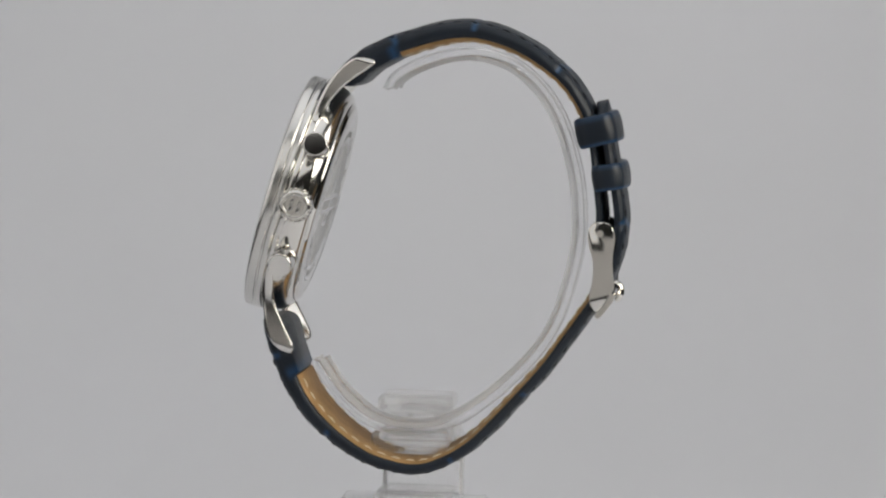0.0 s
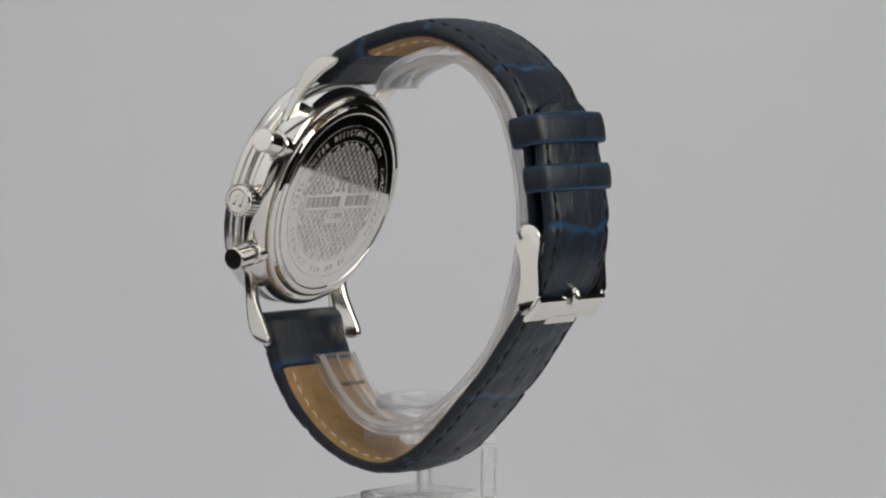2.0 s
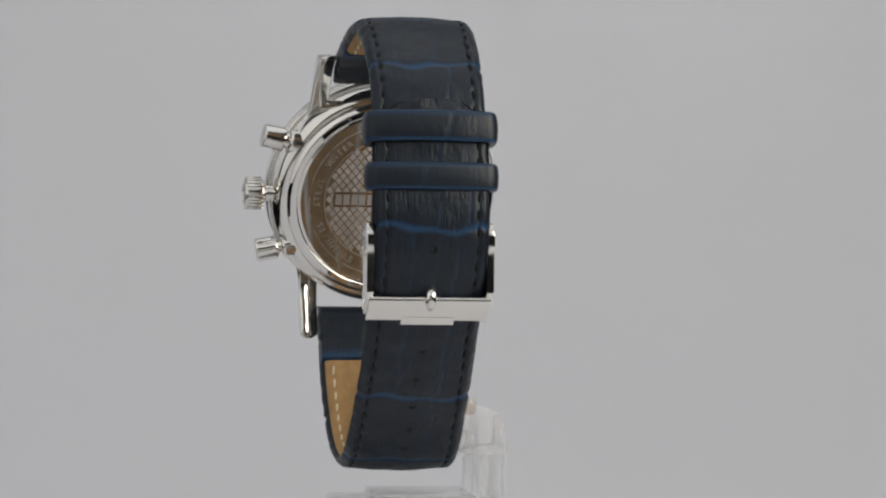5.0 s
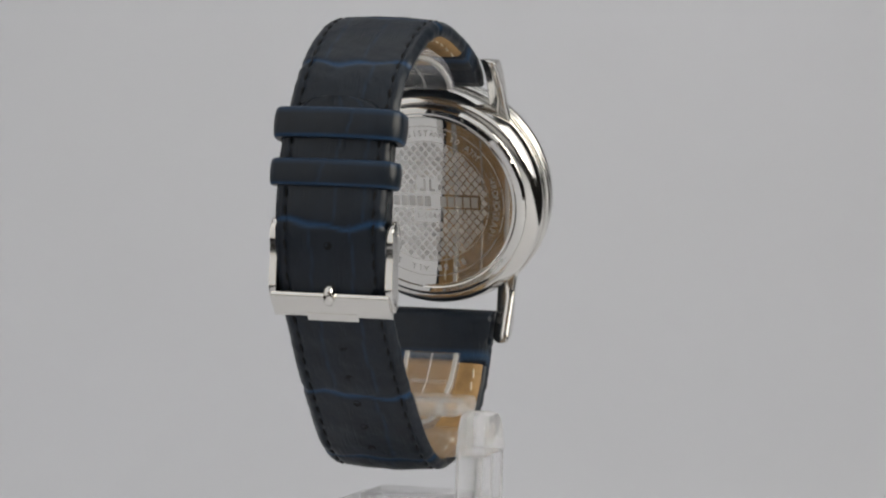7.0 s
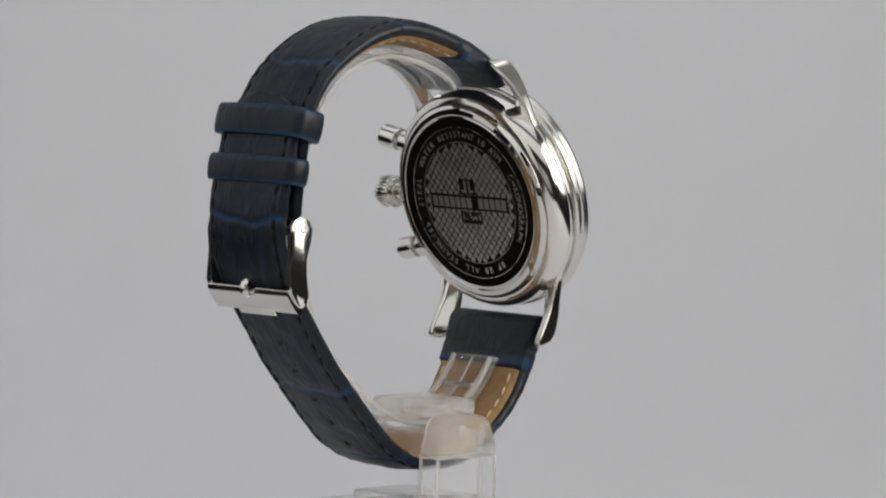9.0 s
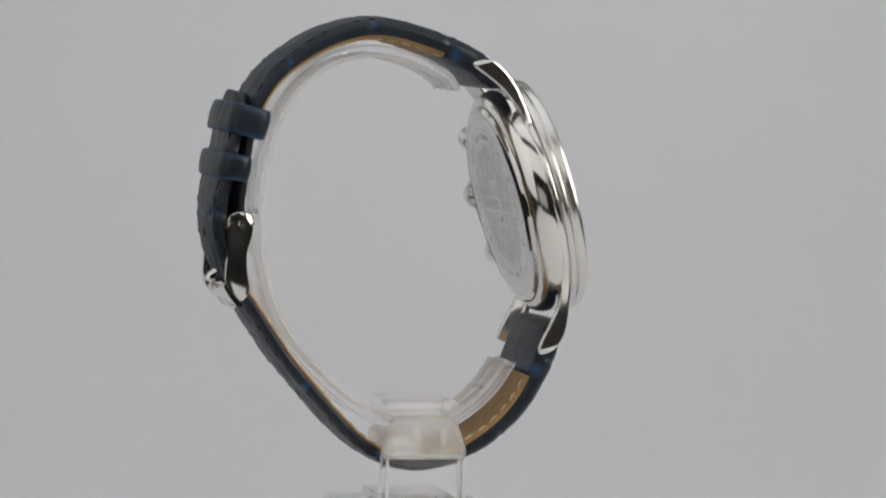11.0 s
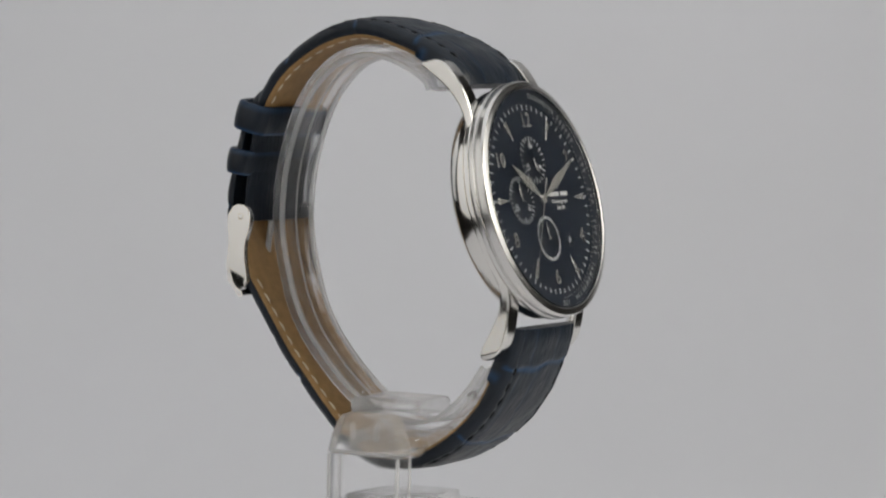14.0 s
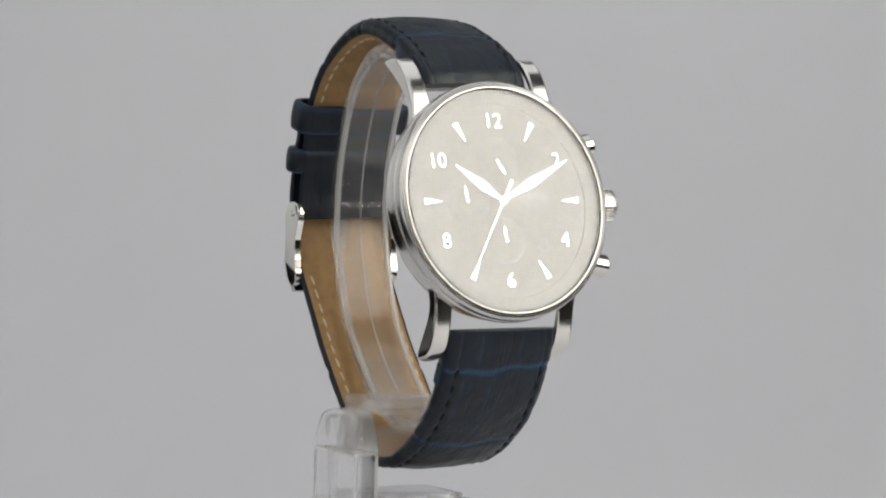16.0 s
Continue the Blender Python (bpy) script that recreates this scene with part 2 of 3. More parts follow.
def lights():
    world = bpy.data.worlds.new("dim_room")
    world.use_nodes = True
    world.node_tree.nodes["Background"].inputs["Color"].default_value = (0.02, 0.02, 0.022, 1)
    scene.world = world
    head = (0, 0, 56)
    softbox(around(118.5, 24, 560), head, 338, 320, 0, 11.8, (1.0, 0.94, 0.82), "square softbox with a warm white glowing diffuser", "key_glow")
    softbox(around(107, 24, 640), head, 300, 480, 0, 4.6, (1.0, 0.97, 0.92), "upright softbox with a white diffuser", "side_glow")
    softbox(around(87.5, 24, 660), head, 215, 480, 0, 1.5, (1.0, 0.98, 0.95), "upright softbox with a dim white diffuser", "far_side_glow")
    softbox(around(236, 20, 640), head, 830, 760, 0, 1.0, (1.0, 0.98, 0.95), "tall softbox with a dim white diffuser", "front_glow")
    # Added fill panel: stands for bluish grey surroundings mirrored in the steel.
    softbox(around(303, 14, 720), head, 560, 520, 0, 0.5, (0.92, 0.96, 1.0), "added dim cool panel for bluish grey surroundings", "cool_fill_glow")
    softbox(around(180, 38, 800), head, 1000, 420, 0, 1.1, (1.0, 0.985, 0.96), "wide softbox over the camera with a white diffuser", "upper_glow")
    # Added glow behind the camera, in place of a lit warm grey wall.
    softbox(around(180, -1, 1000), head, 620, 300, 0, 0.4, (1.0, 0.93, 0.85), "added low dim warm panel that stands for a lit wall", "lit_wall_glow")
    # Added unseen panel that lifts the upright paper and lets its sides fall off.
    softbox((30, 520, 300), (30, 715, 10), 240, 200, 0, 2.3, (0.985, 0.99, 1.0), "added unseen panel that brightens the upright paper", "sheet_fill_glow")
    # Added unseen overhead panel, to brighten the lying paper and fill the steel.
    softbox((0, 60, 950), (0, 60, 0), 1200, 1100, 0, 1.5, (0.98, 0.99, 1.0), "added overhead panel that fills the paper and steel", "top_fill_glow")


# ---- the watch ----
# The head's own frame: x towards three o'clock, y towards twelve, z out of the dial.
HEAD = Matrix(((0, 0.2616, -0.9652, -22.45), (-1, 0, 0, AXIS), (0, 0.9652, 0.2616, 9.5), (0, 0, 0, 1)))


def turned(deg, x=0, y=0, z=0):
    return Matrix.Translation((x, y, z)) @ Matrix.Rotation(radians(deg), 4, "Z")


def head_part(name, bm, mat, parent, label="", **more):
    bm.transform(HEAD)
    return part(name, bm, mat, parent, label, **more)


def clock_point(r, deg):
    return r * math.sin(radians(deg)), r * math.cos(radians(deg))


def rounded(profile, radius=0.25):
    """Rounds each inner corner of an open profile, with a support ring on either side so that the flats stay flat."""
    out = [profile[0]]
    for a, b, c in zip(profile, profile[1:], profile[2:]):
        a, b, c = (np.array(v, float) for v in (a, b, c))
        la, lc = np.linalg.norm(a - b), np.linalg.norm(c - b)
        r = min(radius, la * 0.3, lc * 0.3)
        ua, uc = (a - b) / la, (c - b) / lc
        p, q = b + ua * r, b + uc * r
        out += [tuple(b + ua * r * 1.35), tuple(p), tuple(0.45 * p + 0.35 * b + 0.2 * q + 0.0), tuple(0.2 * p + 0.35 * b + 0.45 * q), tuple(q), tuple(b + uc * r * 1.35)]
    return out + [profile[-1]]


def build_head(watch):
    _, flank = spline([(18.25, -6.35), (19.2, -5.95), (19.95, -5.1), (20.4, -3.9), (20.45, -2.7), (20.2, -1.75), (19.6, -1.4)], 0.25)
    case = [(0, -6.3), (17.9, -6.3)] + [tuple(q) for q in flank] + [(0, -1.4)]
    head_part("case", lathe(case, 128), STEEL, watch, "polished steel case with a bulged flank", sharp=60)
    bez = rounded([(20.0, -1.4), (20.9, -1.35), (21.12, -1.0), (21.1, -0.35), (20.86, -0.2), (20.88, 0.0), (21.08, 0.2), (21.08, 1.25), (20.9, 1.72), (19.85, 2.02), (19.62, 1.92), (19.62, -1.0), (20.0, -1.4)], 0.2)
    head_part("bezel", lathe(bez, 128), STEEL_SATIN, watch, "narrow satin steel bezel with a flat rim")
    glass = head_part("crystal", lathe(rounded([(0, 2.05), (19.0, 2.05), (19.4, 2.03), (19.6, 1.92), (19.6, 0.9), (0, 0.9)], 0.1), 128), CRYSTAL, watch, "flat clear watch glass")
    glass.visible_shadow = False
    # dial
    dial = head_part("dial", lathe([(0, -0.02), (17.1, -0.02), (17.16, 0.24), (17.3, 0.27), (19.6, 0.34), (19.6, -0.6), (0, -0.6)], 128), DIAL, watch, "dark navy dial with a raised outer ring")
    # applied numerals and pointed hour marks
    for text, deg in (("12", 0), ("2", 60), ("4", 120), ("6", 180), ("8", 240), ("10", 300)):
        x, y = clock_point(14.05, deg)
        head_part("numeral", words(text, 3.75, 0.1, turned(0, x, y, 0.12)), APPLIED, dial, "raised silver numeral", smooth=False)
    for deg in (30, 90, 150, 210, 270, 330):
        r0, r1 = 12.0, 15.8
        bm = extrude_outline([(-0.06, r0), (0.06, r0), (0.62, r1), (-0.62, r1)], 0.02, 0.32, 0.05, Matrix.Rotation(-radians(deg), 4, "Z"))
        head_part("hour_mark", bm, APPLIED, dial, "raised silver wedge", smooth=False)
    track = bmesh.new()
    for k in range(60):
        w, r0 = (0.15, 15.95) if k % 5 == 0 else (0.1, 16.1)
        join(track, extrude_outline([(-w, r0), (w, r0), (w, 16.95), (-w, 16.95)], -0.01, 0.03, 0, Matrix.Rotation(-radians(6 * k), 4, "Z")))
    head_part("minute_track", track, PRINT, dial, "white printed minute strokes", smooth=False)
    tachy = bmesh.new()
    for text, deg, span in (("TACHYMETER", 21, 26), ("500", 43, 7), ("400", 53, 7), ("300", 72, 7), ("240", 90, 7), ("200", 108, 7), ("180", 120, 7),
                            ("160", 135, 7), ("150", 143, 6), ("140", 151, 6), ("130", 161, 6), ("120", 177, 6)):
        join(tachy, arc_words(text, 18.5, deg, span, 1.3, 0.02, 0.335))
    for k in range(44):
        join(tachy, extrude_outline([(-0.06, 17.4), (0.06, 17.4), (0.06, 17.8), (-0.06, 17.8)], 0.26, 0.31, 0, Matrix.Rotation(-radians(36 + 3.3 * k), 4, "Z")))
    head_part("tachymeter_scale", tachy, PRINT_DIM, dial, "small white printed speed scale", smooth=False)
    # maker's lines at the right of the middle, as plain bars
    marks = [(5.3, 6.0, 1.75, 2.0), (5.75, 6.0, 2.0, 3.2), (6.2, 6.45, 1.95, 3.2), (6.2, 6.95, 1.75, 1.95)]
    marks += [(3.3 + 0.53 * k, 3.7 + 0.53 * k, 0.4, 1.15) for k in range(13) if k != 7]
    for x0, x1, y0, y1 in marks:
        head_part("bar", block(x0, x1, y0, y1, -0.01, 0.05, 0), PRINT, dial, "pale printed bar", smooth=False)
    for text, size, y in (("Chronograph", 1.05, -0.55), ("10ATM", 0.95, -1.75)):
        head_part("dial_lettering", words(text, size, 0.02, turned(0, 6.75, y, 0.02)), PRINT, dial, "small white printed letters", smooth=False)
    # sub-dials
    for (cx, cy), radius, marks, pointer, strokes in (((0, 7.0), 4.35, (("24", 0, 2.5), ("8", 120, 2.5), ("16", 240, 2.5)), 150, 24),
                                                      ((-7.0, 0), 4.35, (("10", 120, 2.5), ("20", 240, 2.5)), -4, 30),
                                                      ((0, -7.0), 4.1, (), -3, 60)):
        place = Matrix.Translation((cx, cy, 0))
        sub = head_part("subdial", lathe([(0, -0.012), (radius - 0.05, -0.012), (radius, 0.02), (radius + 0.12, 0.02), (radius + 0.15, -0.1), (0, -0.1)], 64, place), DIAL_SUB, dial, "small round sub-dial with turned rings")
        bm = bmesh.new()
        for k in range(strokes):
            long = k % (strokes // 6) == 0 and strokes < 60
            w, r0 = (0.065, radius - 1.3) if long else (0.055, radius - 0.8) if strokes < 60 else (0.06, radius - 0.65)
            join(bm, extrude_outline([(-w, r0), (w, r0), (w, radius - 0.1), (-w, radius - 0.1)], -0.01, 0.07, 0, place @ Matrix.Rotation(-radians(360 * k / strokes), 4, "Z")))
        for text, deg, r in marks:
            x, y = clock_point(r, deg)
            join(bm, words(text, 1.35, 0.03, turned(-deg if deg < 180 else 360 - deg, cx + x, cy + y, 0.05)))
        head_part("subdial_scale", bm, PRINT, dial, "pale printed strokes and numbers", smooth=False)
        bm = extrude_outline([(-0.12, 0.2), (-0.4, 1.5), (0, 3.0), (0.4, 1.5), (0.12, 0.2)], 0.16, 0.26, 0.03, place @ Matrix.Rotation(-radians(pointer), 4, "Z"))
        join(bm, lathe([(0, 0.38), (0.32, 0.36), (0.34, 0.16), (0.3, 0.0), (0, 0.0)], 20, place))
        head_part("subdial_pointer", bm, APPLIED, dial, "small silver leaf pointer")
    # date opening
    dx, dy = 7.5, -7.5
    head_part("date_window", lathe([(0.95, 0.02), (1.12, 0.1), (1.25, 0.02), (1.25, -0.02), (0.95, -0.02), (0.95, 0.02)], 32, Matrix.Translation((dx, dy, 0))), DIAL_SUB, dial, "round date opening")
    head_part("date", words("15", 1.2, 0.02, turned(-45, dx, dy, 0.02)), PRINT, dial, "white date numerals", smooth=False)
    # pointers
    leaf = lambda l, w, z: extrude_outline([(-0.28, -0.4), (-0.3, 1.2), (-w, l * 0.42), (-0.1, l), (0.1, l), (w, l * 0.42), (0.3, 1.2), (0.28, -0.4)], z, z + 0.14, 0.05)
    for name, l, w, z, deg in (("hour_pointer", 10.8, 1.0, 0.45, -54.5), ("minute_pointer", 15.9, 0.95, 0.62, 63.3)):
        bm = leaf(l, w, z)
        bm.transform(Matrix.Rotation(-radians(deg), 4, "Z"))
        head_part(name, bm, APPLIED, watch, "silver leaf-shaped pointer", smooth=False)
    bm = extrude_outline([(-0.3, -4.2), (0.3, -4.2), (0.16, 0), (0.07, 15.6), (-0.07, 15.6), (-0.16, 0)], 0.74, 0.8, 0, Matrix.Rotation(-radians(211.5), 4, "Z"))
    join(bm, lathe([(0, 0.88), (0.75, 0.86), (0.85, 0.72), (0.85, 0.1), (0, 0.1)], 32))
    head_part("second_pointer", bm, APPLIED, watch, "thin silver sweep pointer")
    # back cover
    back = rounded([(0, -7.22), (15.9, -7.22), (16.3, -7.1), (16.5, -7.25), (17.5, -7.05), (18.1, -6.5), (18.15, -6.1), (0, -6.1)], 0.15)
    cover = head_part("caseback", lathe(back, 128), STEEL_BACK, watch, "mirror-polished screw-down back cover")
    flip = Matrix.Translation((0, 0, -7.22)) @ Matrix.Rotation(math.pi, 4, "Y")

    def transformed(bm, m):
        bm.transform(m)
        return bm

    def on_back(name, bm, mat, label):
        head_part(name, transformed(bm, flip), mat, cover, label, smooth=False)

    tiles = bmesh.new()
    pitch = 1.6

    def node_at(i, j):
        return Vector(((i + j) * pitch * 0.47, (i - j) * pitch * 0.56, 0))

    for i in range(-17, 18):
        for j in range(-17, 18):
            # one matt lozenge, with a polished line left round it
            mid = node_at(i, j)
            a, b = (0.44, 0.38) if (i + j) % 2 else (0.38, 0.44)
            pts = [mid + node_at(u * a, v * b) for u, v in ((1, 1), (1, -1), (-1, -1), (-1, 1))]
            if mid.length < 11.1:
                pts = [q * min(1.0, 11.25 / q.length) for q in pts]
                join(tiles, extrude_outline([(q.x, q.y) for q in pts], 0.0, 0.012))
    tagged(head_part("lattice", transformed(tiles, flip), STEEL_TILE, cover, "matt steel lozenges between polished lines", smooth=False), kind="stuff")
    plate = bmesh.new()
    for x0, x1, y0, y1 in ((-9.9, 9.9, -1.35, 1.45), (-2.0, 2.0, 1.55, 4.5), (-2.7, 2.7, -3.9, -1.65)):
        join(plate, block(x0, x1, y0, y1, 0, 0.02, 0))
    on_back("nameplate", plate, STEEL_DARK, "dark engraved fields")
    for k in range(13):
        if k != 7:
            on_back("bar", block(-9.4 + 1.46 * k, -8.25 + 1.46 * k, -0.95, 1.0, 0.02, 0.034, 0), STEEL_FILLED, "")
    for side in (-1, 1):
        bm = block(min(side * 1.5, side * 0.3), max(side * 1.5, side * 0.3), 1.9, 2.4, 0.02, 0.034, 0)
        on_back("emblem_bar", join(bm, block(min(side * 0.75, side * 0.3), max(side * 0.75, side * 0.3), 2.4, 4.2, 0.02, 0.034, 0)), STEEL_MATT, "")
    on_back("number", words("1-1844", 1.7, 0.02, turned(0, 0, -2.75, 0.03)), STEEL_MATT, "engraved number")
    ring = bmesh.new()
    for text, deg, span in (("WATER", -46, 22), ("RESISTANT", -4, 39), ("10 ATM", 35, 24), ("CHRONOGRAPH", 92, 54), ("ALL", 190, 11), ("STAINLESS", 228, 40), ("STEEL", 276, 21)):
        join(ring, arc_words(text, 12.75, deg, span, 1.62, 0.02, 0.015))
    for k in range(4):
        a, b = radians(150 + 5.5 * k + (5 if k > 1 else 0)), radians(153 + 5.5 * k + (5 if k > 1 else 0))
        pts = [(r * math.sin(t), r * math.cos(t)) for r, t in ((12.2, a), (13.3, a), (13.3, b), (12.2, b))]
        join(ring, extrude_outline(pts, 0, 0.02))
    for r in (11.3, 14.1):
        join(ring, lathe([(r, 0.0), (r, 0.02), (r + 0.14, 0.02), (r + 0.14, 0.0), (r, 0.0)], 96))
    on_back("engraving", ring, STEEL_MATT, "ring of engraved capitals")
    # lugs: each runs as an arched rail from the flank's middle to its tip
    for sx in (1, -1):
        for sy in (1, -1):
            if sy > 0:
                stations = [(0.0, -1.2, -2.7), (7, -1.2, -2.75), (13.9, -1.3, -2.9), (17.5, -1.55, -3.5), (20.8, -2.2, -4.9), (23.3, -3.1, -6.6), (25.2, -4.2, -8.2), (26.5, -5.4, -9.2), (27.2, -7.2, -9.55)]
            else:
                stations = [(0.0, -1.2, -2.7), (7, -1.1, -2.55), (11.3, -1.0, -2.6), (15.5, -1.3, -3.3), (18.6, -2.2, -4.6), (21.5, -3.3, -7.0), (24.0, -4.7, -9.2), (25.3, -6.2, -9.7), (26.0, -7.5, -9.75)]
            _, st = spline(stations, 0.8)
            rings = []
            for n, (y, hf, hb) in enumerate(st):
                flank = math.sqrt(max(0.0, 20.62 ** 2 - y * y))
                t = max(0.0, (y - 4) / 22)
                ease = min(1.0, max(0.0, (y - 8) / 11.5))
                xo = max(flank, 17.6 - 3.25 * ease * (2 - ease) + 0.25 * max(0.0, t - 0.85) if y > 6 else 0)
                xi = 10.9 if y > 16 else min(xo - 1.5, 10.9 + (16 - y) * 0.45)
                k = min(1.0, (len(st) - 1 - n) * 0.8 / 1.9)
                k = 0.42 + 0.58 * math.sqrt(max(0.0, 1 - (1 - k) ** 2))      # the tip is rounded off
                xm, hm = (xo + xi) / 2, (hf + hb) / 2
                xi, xo, hf, hb = xm + (xi - xm) * k, xm + (xo - xm) * k, hm + (hf - hm) * k, hm + (hb - hm) * k
                w = min(0.4, (xo - xi) / 4, abs(hf - hb) / 4)
                # the inner face slants from the broad front to a narrow rim at the back
                slim = min(1.0, max(0.0, (y - 12) / 6))
                rim = (xo - xi) * (1 - slim) + min(1.15, 0.5 * (xo - xi)) * slim
                corners = [(xi, hf), (xo - 0.12, hf - 0.12), (xo, hb), (xo - rim, hb), (xi, hf - (hf - hb) * (0.85 - 0.5 * slim))]
                pts = rounded([corners[-1]] + corners + [corners[0]], w)[1:-1]
                rings.append([(sx * x, sy * y, z) for x, z in pts])
            bm = tube_mesh(rings)
            head_part("lug", bm, STEEL_LUG, watch, "curved polished steel lug", sharp=70)
    for sy, r, h in ((1, 23.6, -5.6), (-1, 22.6, -5.6)):
        bm = lathe([(0, -10.4), (0.75, -10.4), (0.75, 10.4), (0, 10.4)], 16, Matrix.Translation((0, sy * r, h)) @ Matrix.Rotation(math.pi / 2, 4, "Y"))
        head_part("spring_bar", bm, STEEL, watch)
    # crown and pushers
    out = Matrix.Translation((0.75, 0, -4.0)) @ Matrix.Rotation(math.pi / 2, 4, "Y")
    crown = head_part("crown", lathe(rounded([(0, 19.5), (1.5, 19.5), (1.5, 21.2), (2.55, 21.5), (2.7, 22.0), (2.7, 24.4), (2.3, 24.9), (1.9, 24.9), (1.8, 24.7), (0, 24.7)], 0.15), 48, out), STEEL, watch, "fluted winding crown")
    for k in range(24):
        a = 2 * math.pi * k / 24
        bm = block(2.55, 2.98, -0.22, 0.22, 21.7, 24.65, 0.12, 2)
        bm.transform(out @ Matrix.Rotation(a, 4, "Z"))
        head_part("flute", bm, STEEL, crown)
    join_mark = block(-1.0, -0.35, -1.1, 1.0, 24.6, 24.85, 0.08)
    join(join_mark, block(0.35, 1.0, -1.1, 1.0, 24.6, 24.85, 0.08))
    join_mark.transform(out)
    head_part("crown_mark", join_mark, STEEL, crown, "raised polished bars")
    for sy in (1, -1):
        m = Matrix.Translation((1.1, sy * 6.7, -4.1)) @ Matrix.Rotation(sy * radians(11), 4, "Z") @ Matrix.Rotation(math.pi / 2, 4, "Y")
        base = lathe(rounded([(0, 14.0), (2.15, 14.0), (2.15, 17.0), (1.85, 17.4), (1.3, 17.4), (1.3, 18.6), (0, 18.6)], 0.15), 40, m)
        collar = head_part("pusher", base, STEEL, watch, "round chronograph push-piece")
        head_part("cap", lathe(rounded([(0, 18.2), (2.0, 18.2), (2.12, 18.5), (2.12, 21.9), (1.95, 22.15), (0, 22.2)], 0.15), 40, m), STEEL, collar, "polished cap")


# ---- the strap ----
def middle(x):
    """Where the strap's middle line lies across, by its distance from the head."""
    return AXIS - 1.8 * min(1.0, max(0.0, (x + 16) / 48))


def half_width(x):
    return 10.75 - 1.0 * min(1.0, max(0.0, (x + 12) / 40))


def path_frame(points, step=0.45):
    s, p = spline(points, step)
    tan = np.gradient(p[:, :2], axis=0)
    tan /= np.linalg.norm(tan, axis=1)[:, None]
    return s, p, tan


def swell(s, v, side):
    """The uneven padding and the lengthwise wrinkles of the outer face."""
    return 0.16 * noise.noise((s * 0.28, v * 2.6, 3.0 * side)) + 0.05 * noise.noise((s * 0.5, v * 15, 7.0)) + 0.035 * noise.noise((s * 1.6, v * 7, 1.0))


def strap_body(name, watch, controls, side, creases, fold, tip, first, label):
    """A padded strap. controls: x, z of the outer face and thickness; side: which way is outside of the walk along it."""
    s, p, tan = path_frame(controls)
    nor = np.stack([-tan[:, 1], tan[:, 0]], 1) * side
    half = np.concatenate([np.linspace(0.02, 0.72, 16), np.linspace(0.745, 0.86, 9), np.linspace(0.885, 1.0, 6)])
    vs = np.concatenate([-half[::-1], half])
    spots = [s[np.argmin((p[:, 0] - x) ** 2 + (p[:, 1] - z) ** 2)] for x, z in creases]
    verts, crease = [], []
    total = s[-1]
    for i in range(len(s)):
        x, z, th = p[i]
        w = half_width(x)
        end = min(1.0, (total - s[i]) / 9.0) if tip else 1.0
        if tip:
            w *= 0.35 + 0.65 * math.sqrt(max(0.0, 1 - (1 - end) ** 2))
        start = min(1.0, s[i] / 2.2)
        th = th * (0.55 + 0.45 * math.sqrt(max(0, 1 - (1 - start) ** 2)))
        w += 0.14 * noise.noise((s[i] * 0.5, 11.0 * side, 0.0)) - 0.22 * max([max(0.0, 1 - abs(s[i] - s0) / 0.9) for s0 in spots])
        dent = max(0.0, math.sin(math.pi * ((s[i] - first) % 3.0) / 2.2)) if first < s[i] < total - 3 else 0.0     # pulled in under each stitch
        top = []
        for v in vs:
            c, lane_c = 0.0, 0.0
            for q, s0 in enumerate(spots):
                wave = 0.55 * math.sin(3.1 * v + q) + 0.25 * math.sin(8.3 * v + 2 * q)
                d = abs(s[i] - s0 - wave)
                c = max(c, max(0.0, 1 - d / (0.62 + 0.2 * math.sin(5 * v + q))))
            # short lengthwise creases between the cross ones, in uneven places
            seg = sum(1 for s0 in spots if s[i] > s0)
            for lane in ((-0.34, 0.42), (0.1, 0.62), (-0.5, 0.2), (0.36,))[seg % 4]:
                d = abs(v - lane - 0.03 * math.sin(s[i] * 0.5 + seg)) * w
                lane_c = max(lane_c, max(0.0, 1 - d / 0.32))
            edge = abs(v)
            pad = -0.9 * max(0.0, edge - 0.86) / 0.14 * max(0.0, edge - 0.86) / 0.14 - (0.14 + 0.18 * dent) * math.exp(-((edge - 0.80) / (0.03 + 0.015 * dent)) ** 2)
            lump = swell(s[i], v, side)
            top.append((v * w, pad + lump - 0.22 * c - 0.11 * lane_c - 0.7 * v * v + 0.2, max(c, 0.28 * lane_c)))
        ring = []
        for yy, off, c in top:
            q = p[i, :2] + nor[i] * off
            ring.append((q[0], middle(x) + yy, q[1]))
            crease.append(min(1.0, c * 1.3))
        deep = 1.0 if s[i] < fold or s[i] > total - 24 and tip else 0.8       # the leather is folded round to the inside near the head
        for yy, off in ((w * 1.0, -th * 0.55), (w * 0.985, -th * (deep - 0.06)), (w * 0.93, -th * deep), (-w * 0.93, -th * deep), (-w * 0.985, -th * (deep - 0.06)), (-w * 1.0, -th * 0.55)):
            q = p[i, :2] + nor[i] * off
            ring.append((q[0], middle(x) + yy, q[1]))
            crease.append(0.8 * max(0.0, 1 - abs(s[i] - fold + 1.3 + 0.4 * math.sin(0.8 * yy)) / 1.5))
        verts.append(ring)
    bm = tube_mesh(verts)
    ob = part(name, bm, NAVY, watch, label, sharp=60)
    at = ob.data.attributes.new("crease", "FLOAT", "POINT")
    at.data.foreach_set("value", crease[:len(ob.data.vertices)])
    row = len(verts[0])
    at = ob.data.attributes.new("along", "FLOAT", "POINT")
    at.data.foreach_set("value", [s[n // row] + 200 * (side > 0) for n in range(len(ob.data.vertices))])
    at = ob.data.attributes.new("across", "FLOAT", "POINT")
